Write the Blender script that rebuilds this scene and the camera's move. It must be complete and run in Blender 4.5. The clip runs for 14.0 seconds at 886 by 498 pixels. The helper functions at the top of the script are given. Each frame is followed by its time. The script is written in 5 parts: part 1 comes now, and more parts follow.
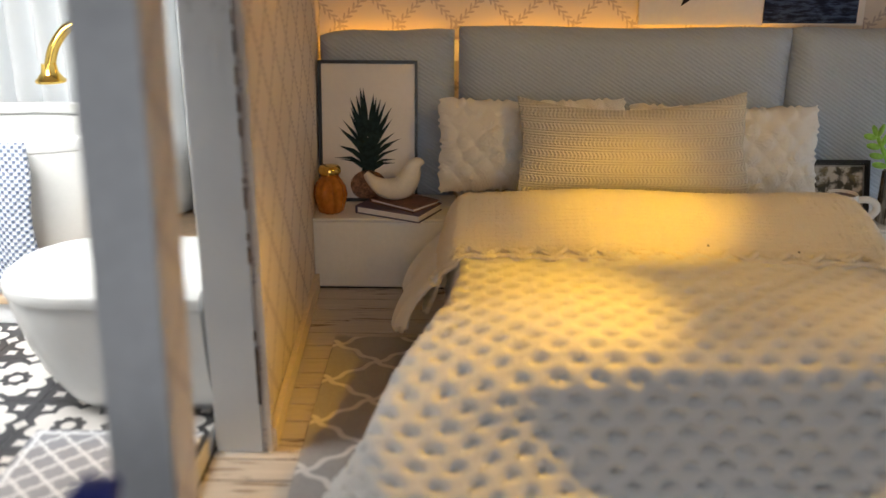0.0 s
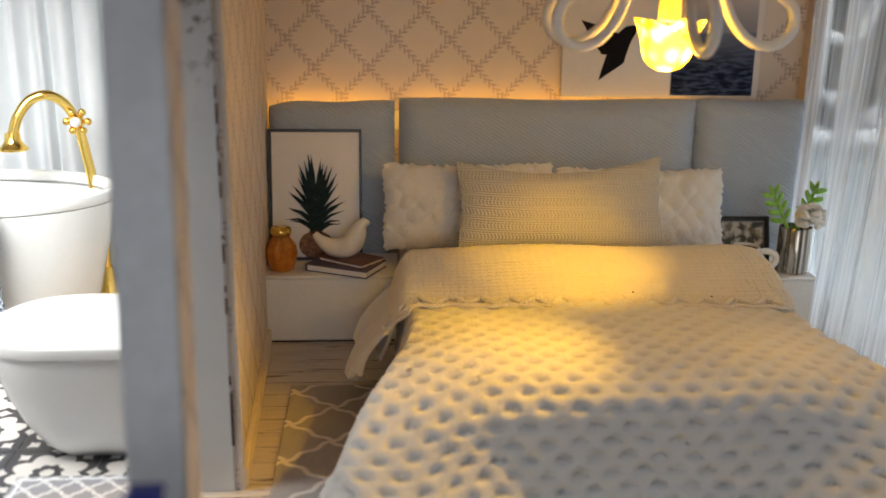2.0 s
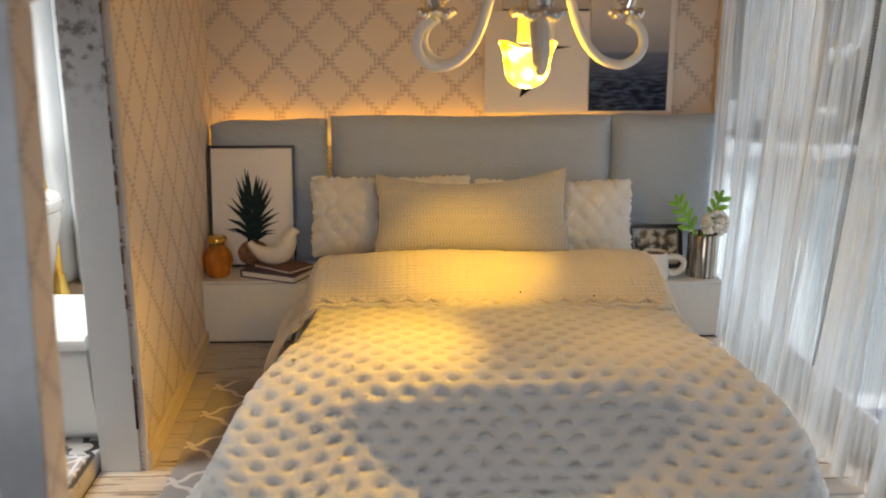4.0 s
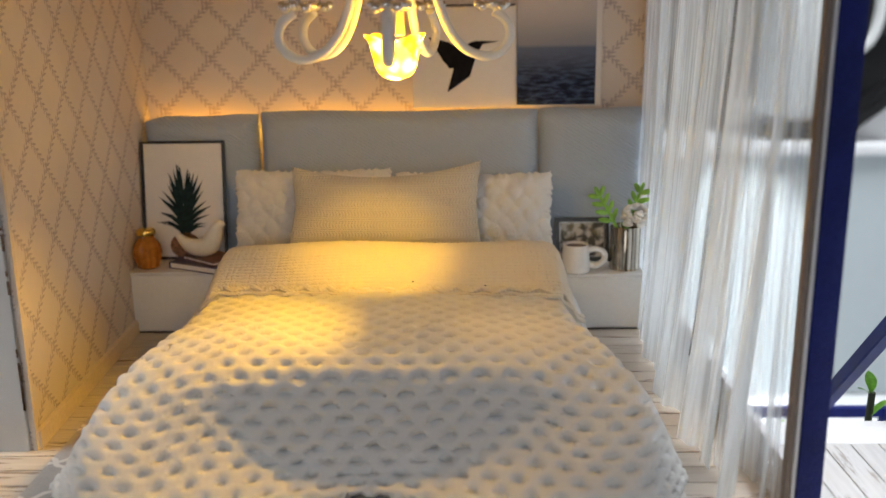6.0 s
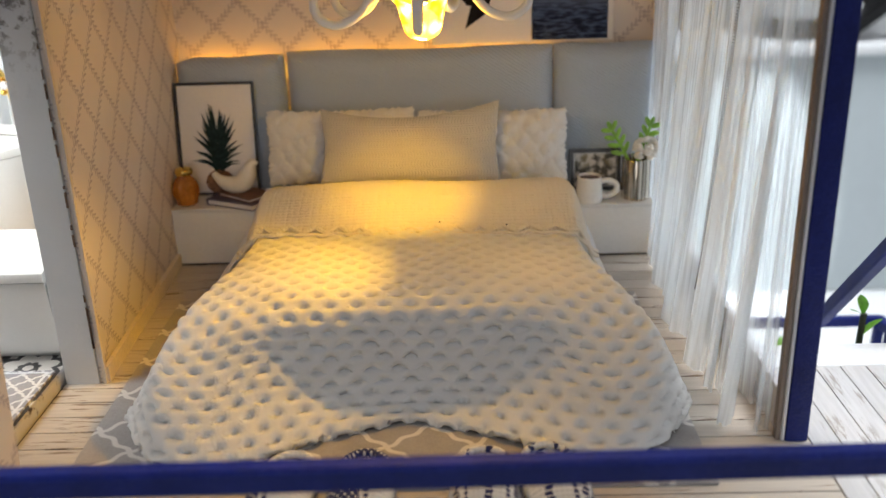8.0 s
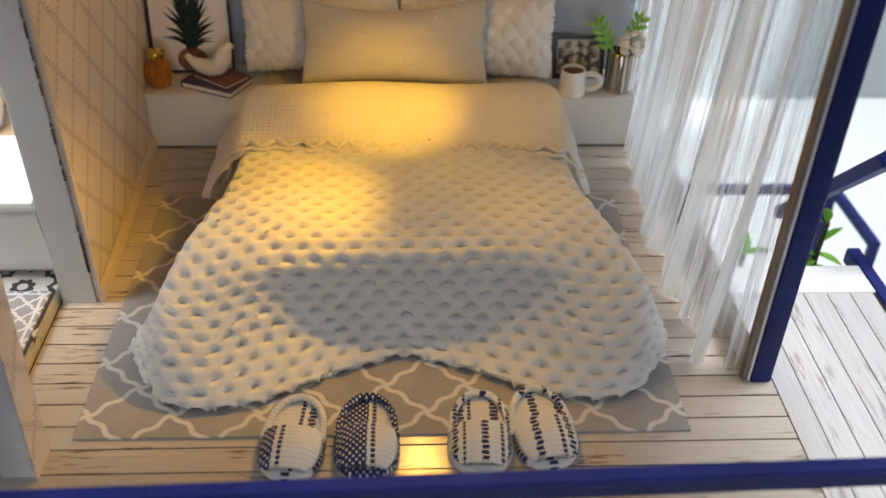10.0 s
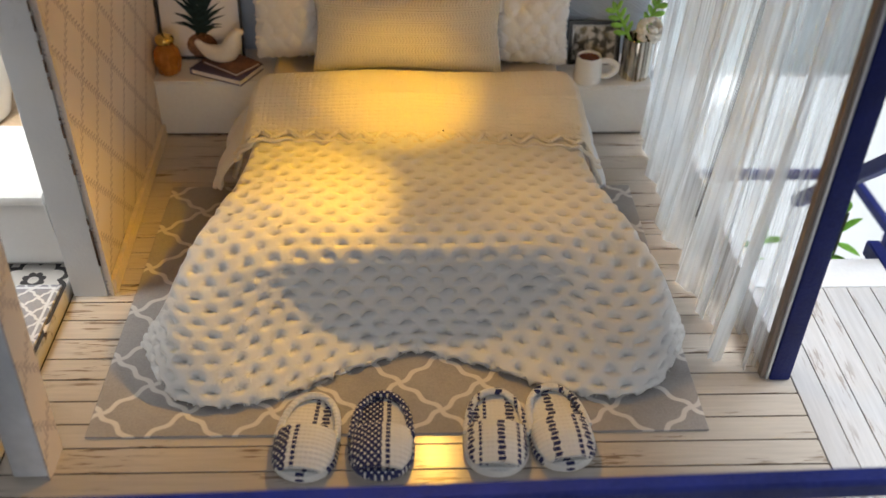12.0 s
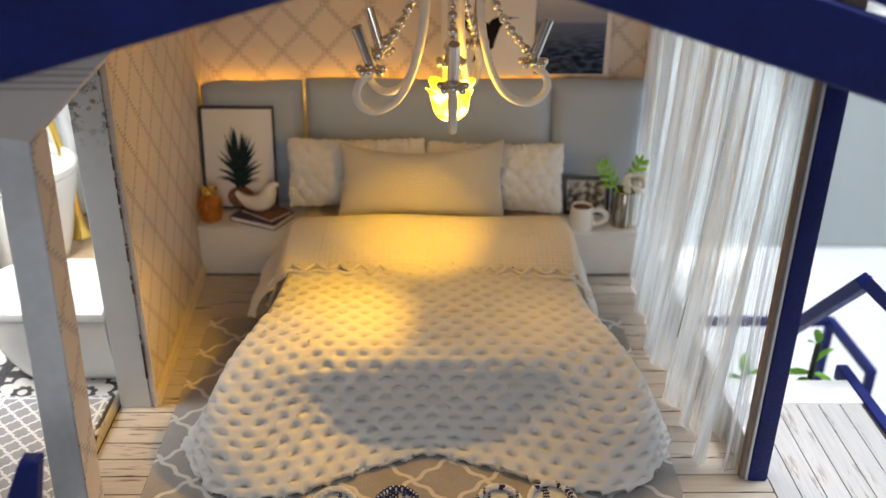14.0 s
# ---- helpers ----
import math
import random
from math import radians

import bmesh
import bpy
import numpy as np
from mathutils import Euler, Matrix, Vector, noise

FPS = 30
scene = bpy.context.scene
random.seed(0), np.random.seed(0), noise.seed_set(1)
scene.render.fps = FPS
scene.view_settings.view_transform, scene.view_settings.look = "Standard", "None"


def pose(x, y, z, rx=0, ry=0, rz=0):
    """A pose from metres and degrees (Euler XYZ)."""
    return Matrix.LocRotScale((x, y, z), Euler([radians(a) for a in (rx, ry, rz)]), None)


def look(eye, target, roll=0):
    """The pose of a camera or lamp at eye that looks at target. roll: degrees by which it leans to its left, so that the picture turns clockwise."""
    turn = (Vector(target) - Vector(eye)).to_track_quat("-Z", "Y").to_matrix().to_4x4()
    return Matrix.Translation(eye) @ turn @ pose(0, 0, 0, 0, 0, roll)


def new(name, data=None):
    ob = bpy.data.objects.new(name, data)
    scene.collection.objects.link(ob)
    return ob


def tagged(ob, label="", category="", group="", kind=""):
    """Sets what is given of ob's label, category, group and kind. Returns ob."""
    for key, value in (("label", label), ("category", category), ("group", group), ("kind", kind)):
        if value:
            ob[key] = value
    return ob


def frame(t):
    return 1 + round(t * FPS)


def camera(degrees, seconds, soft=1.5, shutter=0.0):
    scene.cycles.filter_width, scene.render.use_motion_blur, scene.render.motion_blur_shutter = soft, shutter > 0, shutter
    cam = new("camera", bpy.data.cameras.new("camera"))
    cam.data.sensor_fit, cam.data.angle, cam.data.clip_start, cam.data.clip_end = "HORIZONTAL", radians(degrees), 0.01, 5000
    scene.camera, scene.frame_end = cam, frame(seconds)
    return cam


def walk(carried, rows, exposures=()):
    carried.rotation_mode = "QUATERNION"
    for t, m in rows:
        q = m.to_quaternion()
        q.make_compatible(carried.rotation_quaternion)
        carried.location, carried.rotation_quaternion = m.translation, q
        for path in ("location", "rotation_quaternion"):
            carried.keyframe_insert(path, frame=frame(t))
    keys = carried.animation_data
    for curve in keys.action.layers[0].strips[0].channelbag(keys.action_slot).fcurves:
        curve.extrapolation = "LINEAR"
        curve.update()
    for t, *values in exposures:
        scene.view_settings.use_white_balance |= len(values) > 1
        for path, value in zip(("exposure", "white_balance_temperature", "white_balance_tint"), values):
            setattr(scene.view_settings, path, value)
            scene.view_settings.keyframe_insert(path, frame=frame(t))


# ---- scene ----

# A one-to-twenty-four dolls' house bedroom. All plan numbers are in metres of the
# full-size room that it imitates; K brings them to the true size of the model.
K = 1 / 24

cam = camera(50.8, 14.0)
PATH = [
    (0, (0.155, 0.072, 1.362), (0.12, 1.951, 0.681), 0.2),
    (0.5, (0.064, 0.248, 1.281), (0.081, 2.136, 0.621), 0.4),
    (1, (-0.016, 0.152, 1.358), (0.077, 2.052, 0.739), 0.6),
    (1.5, (0.009, -0.006, 1.354), (0.146, 1.901, 0.766), 0.9),
    (2, (0.032, -0.194, 1.404), (0.182, 1.724, 0.859), 0.9),
    (2.5, (0.07, -0.391, 1.458), (0.216, 1.535, 0.939), 0.8),
    (3, (0.229, -0.466, 1.44), (0.35, 1.465, 0.931), 0.5),
    (5.5, (0.835, -0.527, 1.415), (0.845, 1.409, 0.912), -0.4),
    (6, (1.042, -0.572, 1.399), (1.016, 1.364, 0.898), -0.7),
    (6.5, (1.273, -0.634, 1.456), (1.237, 1.293, 0.921), -1.0),
    (7, (1.456, -0.705, 1.459), (1.405, 1.211, 0.886), -1.4),
    (7.5, (1.326, -0.726, 1.514), (1.265, 1.176, 0.899), -1.7),
    (8, (0.983, -0.773, 1.654), (0.937, 1.092, 0.934), -1.9),
    (8.5, (0.875, -0.748, 1.849), (0.879, 1.052, 0.979), -1.5),
    (11, (0.756, -0.391, 2.323), (0.844, 1.174, 1.081), 1.7),
    (11.5, (0.74, -0.373, 2.296), (0.821, 1.194, 1.056), 1.6),
    (12, (0.773, -0.435, 2.284), (0.835, 1.141, 1.055), 1.0),
    (12.5, (0.781, -0.439, 2.275), (0.843, 1.154, 1.067), 1.0),
    (13, (0.774, -0.509, 2.307), (0.838, 1.123, 1.153), 1.0),
    (13.5, (0.758, -0.627, 2.347), (0.825, 1.056, 1.269), 1.1),
    (13.7, (0.763, -0.756, 2.332), (0.821, 0.962, 1.31), 1.1),
    (14, (0.759, -0.949, 2.332), (0.801, 0.837, 1.433), 0.7),
]
walk(cam, [(t, look(Vector(eye) * K, Vector(target) * K, roll)) for t, eye, target, roll in PATH], exposures=((0, -0.2), (2, -0.15), (3, -0.05), (7, 0.0), (8.5, -0.05), (11, -0.15), (13.5, -0.15), (14, -0.05)))
cam.data.dof.use_dof = True
cam.data.dof.focus_distance = 3.4 * K
cam.data.dof.aperture_fstop = 26.0

# ---------------------------------------------------------------- light
world = bpy.data.worlds.new("room_air")
scene.world = world
world.use_nodes = True
world.node_tree.nodes["Background"].inputs[0].default_value = (0.80, 0.88, 1.0, 1)
world.node_tree.nodes["Background"].inputs[1].default_value = 0.05
scene.view_settings.exposure = 0.0


def lamp(name, kind, eye, target, power, colour, size=0.1, size_y=None):
    data = bpy.data.lights.new(name, kind)
    data.energy, data.color = power, colour
    if kind == "AREA":
        data.shape, data.size, data.size_y = "RECTANGLE", size * K, (size_y or size) * K
    else:
        data.shadow_soft_size = size * K
    ob = new(name, data)
    ob.matrix_world = look(Vector(eye) * K, Vector(target) * K)
    return ob


# four unseen area lamps added for the room's light, the two lamps of the model
lamp("overhead_key", "AREA", (10, 4.5, 23), (3, 3, 0), 15.0, (0.92, 0.96, 1.0), 9, 9)
lamp("side_fill", "AREA", (27, 6, 9), (2, 2.6, 0.5), 2.3, (0.90, 0.95, 1.0), 14, 10)
lamp("front_high_fill", "AREA", (0.5, -9, 17), (0.4, 1.2, 0.4), 0.72, (0.84, 0.92, 1.0), 8, 6)
lamp("front_low_fill", "AREA", (1.6, -13.5, 3.9), (0.8, 1.8, 0.5), 0.68, (0.97, 0.98, 1.0), 8, 6)
lamp("bathroom_light", "AREA", (-1.45, 2.25, 1.72), (-1.40, 2.95, 0.6), 0.072, (1.0, 1.0, 0.97), 0.9, 0.8).data.spread = radians(122)
lamp("desk_lamp", "SPOT", (4.4, 1.5, 7.5), (4.45, 11.1, -2.45), 26.0, (0.97, 0.98, 1.0), 0.2)
spot = bpy.data.objects["desk_lamp"].data
spot.spot_size, spot.spot_blend = radians(12.0), 0.06
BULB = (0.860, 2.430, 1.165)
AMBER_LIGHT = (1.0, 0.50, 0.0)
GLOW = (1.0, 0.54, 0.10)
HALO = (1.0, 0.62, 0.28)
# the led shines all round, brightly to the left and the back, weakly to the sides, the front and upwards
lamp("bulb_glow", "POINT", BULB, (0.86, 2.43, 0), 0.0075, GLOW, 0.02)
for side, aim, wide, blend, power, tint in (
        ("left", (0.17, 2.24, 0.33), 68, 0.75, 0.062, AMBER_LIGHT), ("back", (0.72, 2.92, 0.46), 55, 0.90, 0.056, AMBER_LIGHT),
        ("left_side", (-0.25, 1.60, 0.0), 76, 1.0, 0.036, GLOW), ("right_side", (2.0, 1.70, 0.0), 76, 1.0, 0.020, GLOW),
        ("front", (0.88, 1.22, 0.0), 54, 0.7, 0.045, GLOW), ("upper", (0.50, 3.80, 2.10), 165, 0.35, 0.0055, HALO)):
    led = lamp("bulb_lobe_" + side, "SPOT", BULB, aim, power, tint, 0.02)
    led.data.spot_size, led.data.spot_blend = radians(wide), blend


# ---------------------------------------------------------------- material helpers
class Net:
    """A node tree that is written as arithmetic."""

    def __init__(self, name):
        self.mat = bpy.data.materials.new(name)
        self.mat.use_nodes = True
        self.tree = self.mat.node_tree
        self.bsdf = self.tree.nodes["Principled BSDF"]
        self.out = self.tree.nodes["Material Output"]
        self.pos = self.vec("SCALE", self.node("ShaderNodeTexCoord").outputs["Object"], 1 / K)

    def node(self, kind):
        return self.tree.nodes.new(kind)

    def put(self, socket, value):
        if isinstance(value, bpy.types.NodeSocket):
            self.tree.links.new(value, socket)
        elif isinstance(value, (tuple, list)) and len(value) == 3 and socket.type == "RGBA":
            socket.default_value = (*value, 1)
        else:
            socket.default_value = value

    def m(self, op, a, b=0.0, c=0.0):
        n = self.node("ShaderNodeMath")
        n.operation = op
        for socket, value in zip(n.inputs, (a, b, c)):
            self.put(socket, value)
        return n.outputs[0]

    def vec(self, op, a, b):
        n = self.node("ShaderNodeVectorMath")
        n.operation = op
        self.put(n.inputs[0], a)
        self.put(n.inputs[3] if op == "SCALE" else n.inputs[1], b)
        return n.outputs[0]

    def xyz(self, v=None):
        n = self.node("ShaderNodeSeparateXYZ")
        self.put(n.inputs[0], v or self.pos)
        return n.outputs[0], n.outputs[1], n.outputs[2]

    def join(self, x, y, z):
        n = self.node("ShaderNodeCombineXYZ")
        for socket, value in zip(n.inputs, (x, y, z)):
            self.put(socket, value)
        return n.outputs[0]

    def noise(self, scale, detail=3.0, rough=0.55, at=None):
        n = self.node("ShaderNodeTexNoise")
        self.put(n.inputs["Vector"], at or self.pos)
        n.inputs["Scale"].default_value, n.inputs["Detail"].default_value, n.inputs["Roughness"].default_value = scale, detail, rough
        return n.outputs["Fac"]

    def cells(self, scale):
        n = self.node("ShaderNodeTexVoronoi")
        self.put(n.inputs["Vector"], self.pos)
        n.inputs["Scale"].default_value = scale
        return n.outputs["Distance"]

    def mix(self, fac, a, b):
        n = self.node("ShaderNodeMix")
        n.data_type = "RGBA"
        self.put(n.inputs[0], fac)
        self.put(n.inputs[6], a)
        self.put(n.inputs[7], b)
        return n.outputs[2]

    def ramp(self, fac, lo, hi):
        n = self.node("ShaderNodeMapRange")
        n.interpolation_type = "SMOOTHSTEP"
        self.put(n.inputs[0], fac)
        n.inputs[1].default_value, n.inputs[2].default_value = lo, hi
        return n.outputs[0]

    def random(self):
        return self.node("ShaderNodeObjectInfo").outputs["Random"]

    def bump(self, height, strength=0.3, depth=0.01):
        n = self.node("ShaderNodeBump")
        n.inputs["Strength"].default_value, n.inputs["Distance"].default_value = strength, depth * K
        self.put(n.inputs["Height"], height)
        self.put(self.bsdf.inputs["Normal"], n.outputs[0])

    def done(self, colour, rough=0.6, metal=0.0, **more):
        self.put(self.bsdf.inputs["Base Color"], colour)
        self.put(self.bsdf.inputs["Roughness"], rough)
        self.put(self.bsdf.inputs["Metallic"], metal)
        for key, value in more.items():
            self.put(self.bsdf.inputs[key.replace("_", " ")], value)
        return self.mat


def shade(c, f):
    return tuple(min(1.0, v * f) for v in c)


def plain(name, colour, rough=0.6, metal=0.0, vary=0.12, big=3.0, fine=60.0, relief=0.15, depth=0.006, **more):
    """Paint, plastic, clay: two scales of variation and a fine relief."""
    n = Net(name)
    tone = n.m("ADD", n.m("MULTIPLY", n.noise(big, 4), 0.6), n.m("MULTIPLY", n.noise(fine, 3), 0.4))
    n.bump(n.noise(fine * 1.5, 4), relief, depth)
    r = n.m("ADD", rough - 0.08, n.m("MULTIPLY", n.noise(big * 3, 3), 0.16))
    return n.done(n.mix(n.ramp(tone, 0.3, 0.7), shade(colour, 1 - vary), shade(colour, 1 + vary)), r, metal, **more)


def wallpaper(name, axis, shift_u, shift_z, paper=(0.72, 0.65, 0.60), ink=(0.36, 0.30, 0.32)):
    """A trellis of leaf sprays on cream paper; axis names the wall's own run."""
    n = Net(name)
    x, y, z = n.xyz()
    u = n.m("DIVIDE", n.m("SUBTRACT", x if axis == "x" else y, shift_u), 0.2335)
    w = n.m("DIVIDE", n.m("SUBTRACT", z, shift_z), 0.2430)
    ink_all = None
    for sign in (1, -1):
        across = n.m("ADD", u, n.m("MULTIPLY", w, sign))
        along = n.m("SUBTRACT", u, n.m("MULTIPLY", w, sign))
        off = n.m("SUBTRACT", n.m("FRACT", n.m("ADD", across, 100.5)), 0.5)
        gap = n.m("ABSOLUTE", off)
        other = n.m("MULTIPLY", n.m("GREATER_THAN", off, 0.0), 0.5)
        p = n.m("DIVIDE", n.m("SUBTRACT", n.m("FRACT", n.m("ADD", n.m("ADD", n.m("MULTIPLY", along, 6.0), other), n.m("SUBTRACT", 100.5, n.m("MULTIPLY", gap, 4.2)))), 0.5), 6.0)
        q = n.m("SUBTRACT", gap, 0.047)
        long = n.m("ADD", n.m("MULTIPLY", p, 0.60), n.m("MULTIPLY", q, 0.80))
        thin = n.m("SUBTRACT", n.m("MULTIPLY", q, 0.60), n.m("MULTIPLY", p, 0.80))
        blob = n.m("ADD", n.m("POWER", n.m("ABSOLUTE", n.m("DIVIDE", long, 0.064)), 2.0), n.m("POWER", n.m("ABSOLUTE", n.m("DIVIDE", thin, 0.036)), 2.0))
        spray = n.m("SUBTRACT", 1.0, n.ramp(blob, 0.65, 1.15))
        spray = n.m("MAXIMUM", spray, n.m("MULTIPLY", n.m("SUBTRACT", 1.0, n.ramp(gap, 0.008, 0.018)), 0.8))
        ink_all = spray if ink_all is None else n.m("MAXIMUM", ink_all, spray)
    tone = n.noise(2.2, 4)
    print_fade = n.m("MULTIPLY", ink_all, n.m("ADD", 0.48, n.m("MULTIPLY", n.noise(40, 3), 0.45)))
    base = n.mix(n.ramp(tone, 0.3, 0.7), shade(paper, 0.94), shade(paper, 1.05))
    n.bump(n.noise(140, 4), 0.12, 0.004)
    return n.done(n.mix(print_fade, base, ink), 0.55)


def whitewood(name, along="x", pale=(0.60, 0.54, 0.47), marks=0.85):
    """Whitewashed boards printed with brown grain and knots."""
    n = Net(name)
    x, y, z = n.xyz()
    r = n.random()
    a, b = (x, y) if along == "x" else (y, x)
    p = n.join(n.m("ADD", n.m("MULTIPLY", a, 0.9), n.m("MULTIPLY", r, 31.0)), n.m("MULTIPLY", b, 16.0), z)
    grain = n.noise(4.0, 6, 0.65, p)
    p2 = n.join(n.m("ADD", n.m("MULTIPLY", a, 2.2), n.m("MULTIPLY", r, 17.0)), n.m("MULTIPLY", b, 26.0), z)
    patch = n.noise(2.0, 5, 0.7, p2)
    area = n.noise(2.6, 2, 0.5, n.join(n.m("ADD", a, n.m("MULTIPLY", r, 9.0)), n.m("MULTIPLY", b, 2.0), z))
    stain = n.m("MULTIPLY", n.ramp(patch, 0.53, 0.59), n.ramp(area, 0.50, 0.58))
    base = n.mix(n.ramp(grain, 0.30, 0.72), shade(pale, 0.90), shade(pale, 1.06))
    tone = n.mix(n.m("MULTIPLY", r, 0.25), base, shade(pale, 0.82))
    n.bump(grain, 0.10, 0.004)
    return n.done(n.mix(n.m("MULTIPLY", stain, marks), tone, (0.20, 0.14, 0.10)), n.m("ADD", 0.13, n.m("MULTIPLY", grain, 0.14)), Specular_IOR_Level=0.55)


def fabric(name, colour, pitch, relief=0.5, depth=0.006, vary=0.10, rough=0.9, diagonal=False, sheen=0.2):
    """Woven cloth with threads of the given pitch."""
    n = Net(name)
    x, y, z = n.xyz()
    if diagonal:
        f = 6.283 / pitch
        threads = n.m("SINE", n.m("MULTIPLY", n.m("ADD", x, n.m("MULTIPLY", z, 1.6)), f))
    else:
        f = 6.283 / pitch
        threads = n.m("MULTIPLY", n.m("SINE", n.m("MULTIPLY", x, f)), n.m("SINE", n.m("MULTIPLY", n.m("ADD", y, z), f)))
    fuzz = n.noise(2.0 / pitch, 4, 0.65)
    h = n.m("ADD", n.m("MULTIPLY", threads, 0.30), n.m("MULTIPLY", fuzz, 1.6))
    n.bump(h, relief, depth)
    tone = n.m("ADD", n.m("MULTIPLY", n.noise(4, 4), 0.55), n.m("MULTIPLY", n.ramp(h, -0.4, 1.3), 0.45))
    return n.done(n.mix(tone, shade(colour, 1 - vary), shade(colour, 1 + vary)), rough, Sheen_Weight=sheen)


WHITE_PAINT = plain("white_paint", (0.76, 0.77, 0.79), 0.42, vary=0.05)
GREY_PAINT = plain("painted_board_edge", (0.83, 0.84, 0.86), 0.5, vary=0.08, fine=25, relief=0.25)
BLUE_PAINT = plain("dark_blue_paint", (0.007, 0.016, 0.145), 0.5, vary=0.30, big=6, fine=90, relief=0.5, depth=0.010, Specular_IOR_Level=0.25)
BURNT_PLY = plain("burnt_plywood_edge", (0.16, 0.10, 0.07), 0.8, vary=0.5, big=14, fine=60)
# plywood with its backlit look put into a darker base colour
RAW_PLY = plain("backlit_raw_plywood", (0.24, 0.19, 0.16), 0.7, vary=0.15, big=9, fine=70)
CEILING_BROWN = plain("bounce_cutting_brown", (0.42, 0.33, 0.25), 0.7, vary=0.12, big=5, fine=60)
PAPER_BACK = wallpaper("trellis_wallpaper_back", "x", -0.099, 1.178)
PAPER_SIDE = wallpaper("trellis_wallpaper_side", "y", 2.482, 0.516)
BOARD_X = whitewood("whitewashed_boards_long", "x")
BOARD_Y = whitewood("whitewashed_boards_deck", "y", (0.62, 0.61, 0.61), 0.50)
JOINT = plain("dark_joint", (0.045, 0.032, 0.025), 0.8)
LAMINATE = plain("white_laminate", (0.80, 0.80, 0.79), 0.35, vary=0.04)
HEAD_CLOTH = fabric("blue_grey_upholstery", (0.43, 0.49, 0.57), 0.026, 0.6, 0.006, diagonal=True)
WAFFLE = fabric("white_waffle_cotton", (0.82, 0.815, 0.80), 0.012, 0.55, 0.006, vary=0.07)
CROCHET = fabric("white_crochet_cotton", (0.84, 0.79, 0.69), 0.014, 0.6, 0.007, vary=0.08)
PLUSH = fabric("white_plush", (0.84, 0.83, 0.81), 0.012, 0.6, 0.008, vary=0.08)
SHEET = fabric("white_bed_sheet", (0.80, 0.81, 0.83), 0.008, 0.25, 0.003, vary=0.04)
MATTRESS = fabric("beige_ticking", (0.62, 0.55, 0.46), 0.01, 0.2, 0.003)
PORCELAIN = plain("white_porcelain", (0.82, 0.83, 0.82), 0.12, vary=0.02, relief=0.02)
GOLD = plain("polished_gold", (0.90, 0.62, 0.16), 0.18, 1.0, vary=0.05, relief=0.03)
SILVER = plain("silver_plate", (0.78, 0.77, 0.75), 0.2, 1.0, vary=0.06, relief=0.03)
WHITE_TUBE = plain("white_coated_wire", (0.80, 0.78, 0.74), 0.35, vary=0.04)
BLACK = plain("black_lacquer", (0.018, 0.017, 0.018), 0.35)
BLACK_PLASTIC = plain("black_plastic", (0.008, 0.008, 0.009), 0.4)
CARD = plain("white_card", (0.80, 0.77, 0.75), 0.6, vary=0.03)
TABLE = plain("white_table_top", (0.82, 0.83, 0.84), 0.4, vary=0.03, big=0.3, fine=6)
PANEL = plain("pale_grey_cabinet", (0.47, 0.52, 0.54), 0.45, vary=0.03, big=0.3, fine=6)
ROOM = plain("room_wall_paint", (0.46, 0.46, 0.46), 0.7, vary=0.03, big=0.1, fine=3)


# ---------------------------------------------------------------- building helpers
def thing(name, at, label, category, group="", kind=""):
    """An empty at the base of a thing; its parts hang from it."""
    ob = new(name)
    ob.empty_display_size = 0.002
    ob.location = Vector(at) * K
    ob["base"] = tuple(at)
    return tagged(ob, label, category, group, kind)


def base_of(ob):
    b = Vector((0, 0, 0))
    while ob is not None:
        if "base" in ob:
            b = Vector(ob["base"])
            break
        ob = ob.parent
    return b


def raw(name, verts, faces, mat, parent=None, label="", smooth=False, at=(0, 0, 0)):
    """One mesh object from plan coordinates; under a parent it is laid out from that thing's base."""
    shift = base_of(parent) if parent else Vector(at)
    mesh = bpy.data.meshes.new(name)
    mesh.from_pydata([tuple((Vector(v) - shift) * K) for v in verts], [], faces)
    mesh.materials.append(mat)
    if smooth:
        mesh.polygons.foreach_set("use_smooth", [True] * len(mesh.polygons))
    mesh.update()
    ob = new(name, mesh)
    if parent:
        ob.parent = parent
    else:
        ob.location = shift * K
        ob["base"] = tuple(at)
    if label:
        ob["label"] = label
    return ob


def part(name, bm, mat, parent=None, label="", smooth=True, at=(0, 0, 0), angle=40):
    """Links a bmesh as one mesh object, with creases kept sharp."""
    bmesh.ops.recalc_face_normals(bm, faces=bm.faces)
    shift = base_of(parent) if parent else Vector(at)
    bmesh.ops.translate(bm, verts=bm.verts, vec=-shift)
    bmesh.ops.scale(bm, verts=bm.verts, vec=(K, K, K))
    for f in bm.faces:
        f.smooth = smooth
    for e in bm.edges:
        e.smooth = len(e.link_faces) == 2 and e.calc_face_angle(0) < radians(angle)
    mesh = bpy.data.meshes.new(name)
    bm.to_mesh(mesh)
    bm.free()
    mesh.materials.append(mat)
    ob = new(name, mesh)
    if parent:
        ob.parent = parent
    else:
        ob.location = shift * K
        ob["base"] = tuple(at)
    if label:
        ob["label"] = label
    return ob


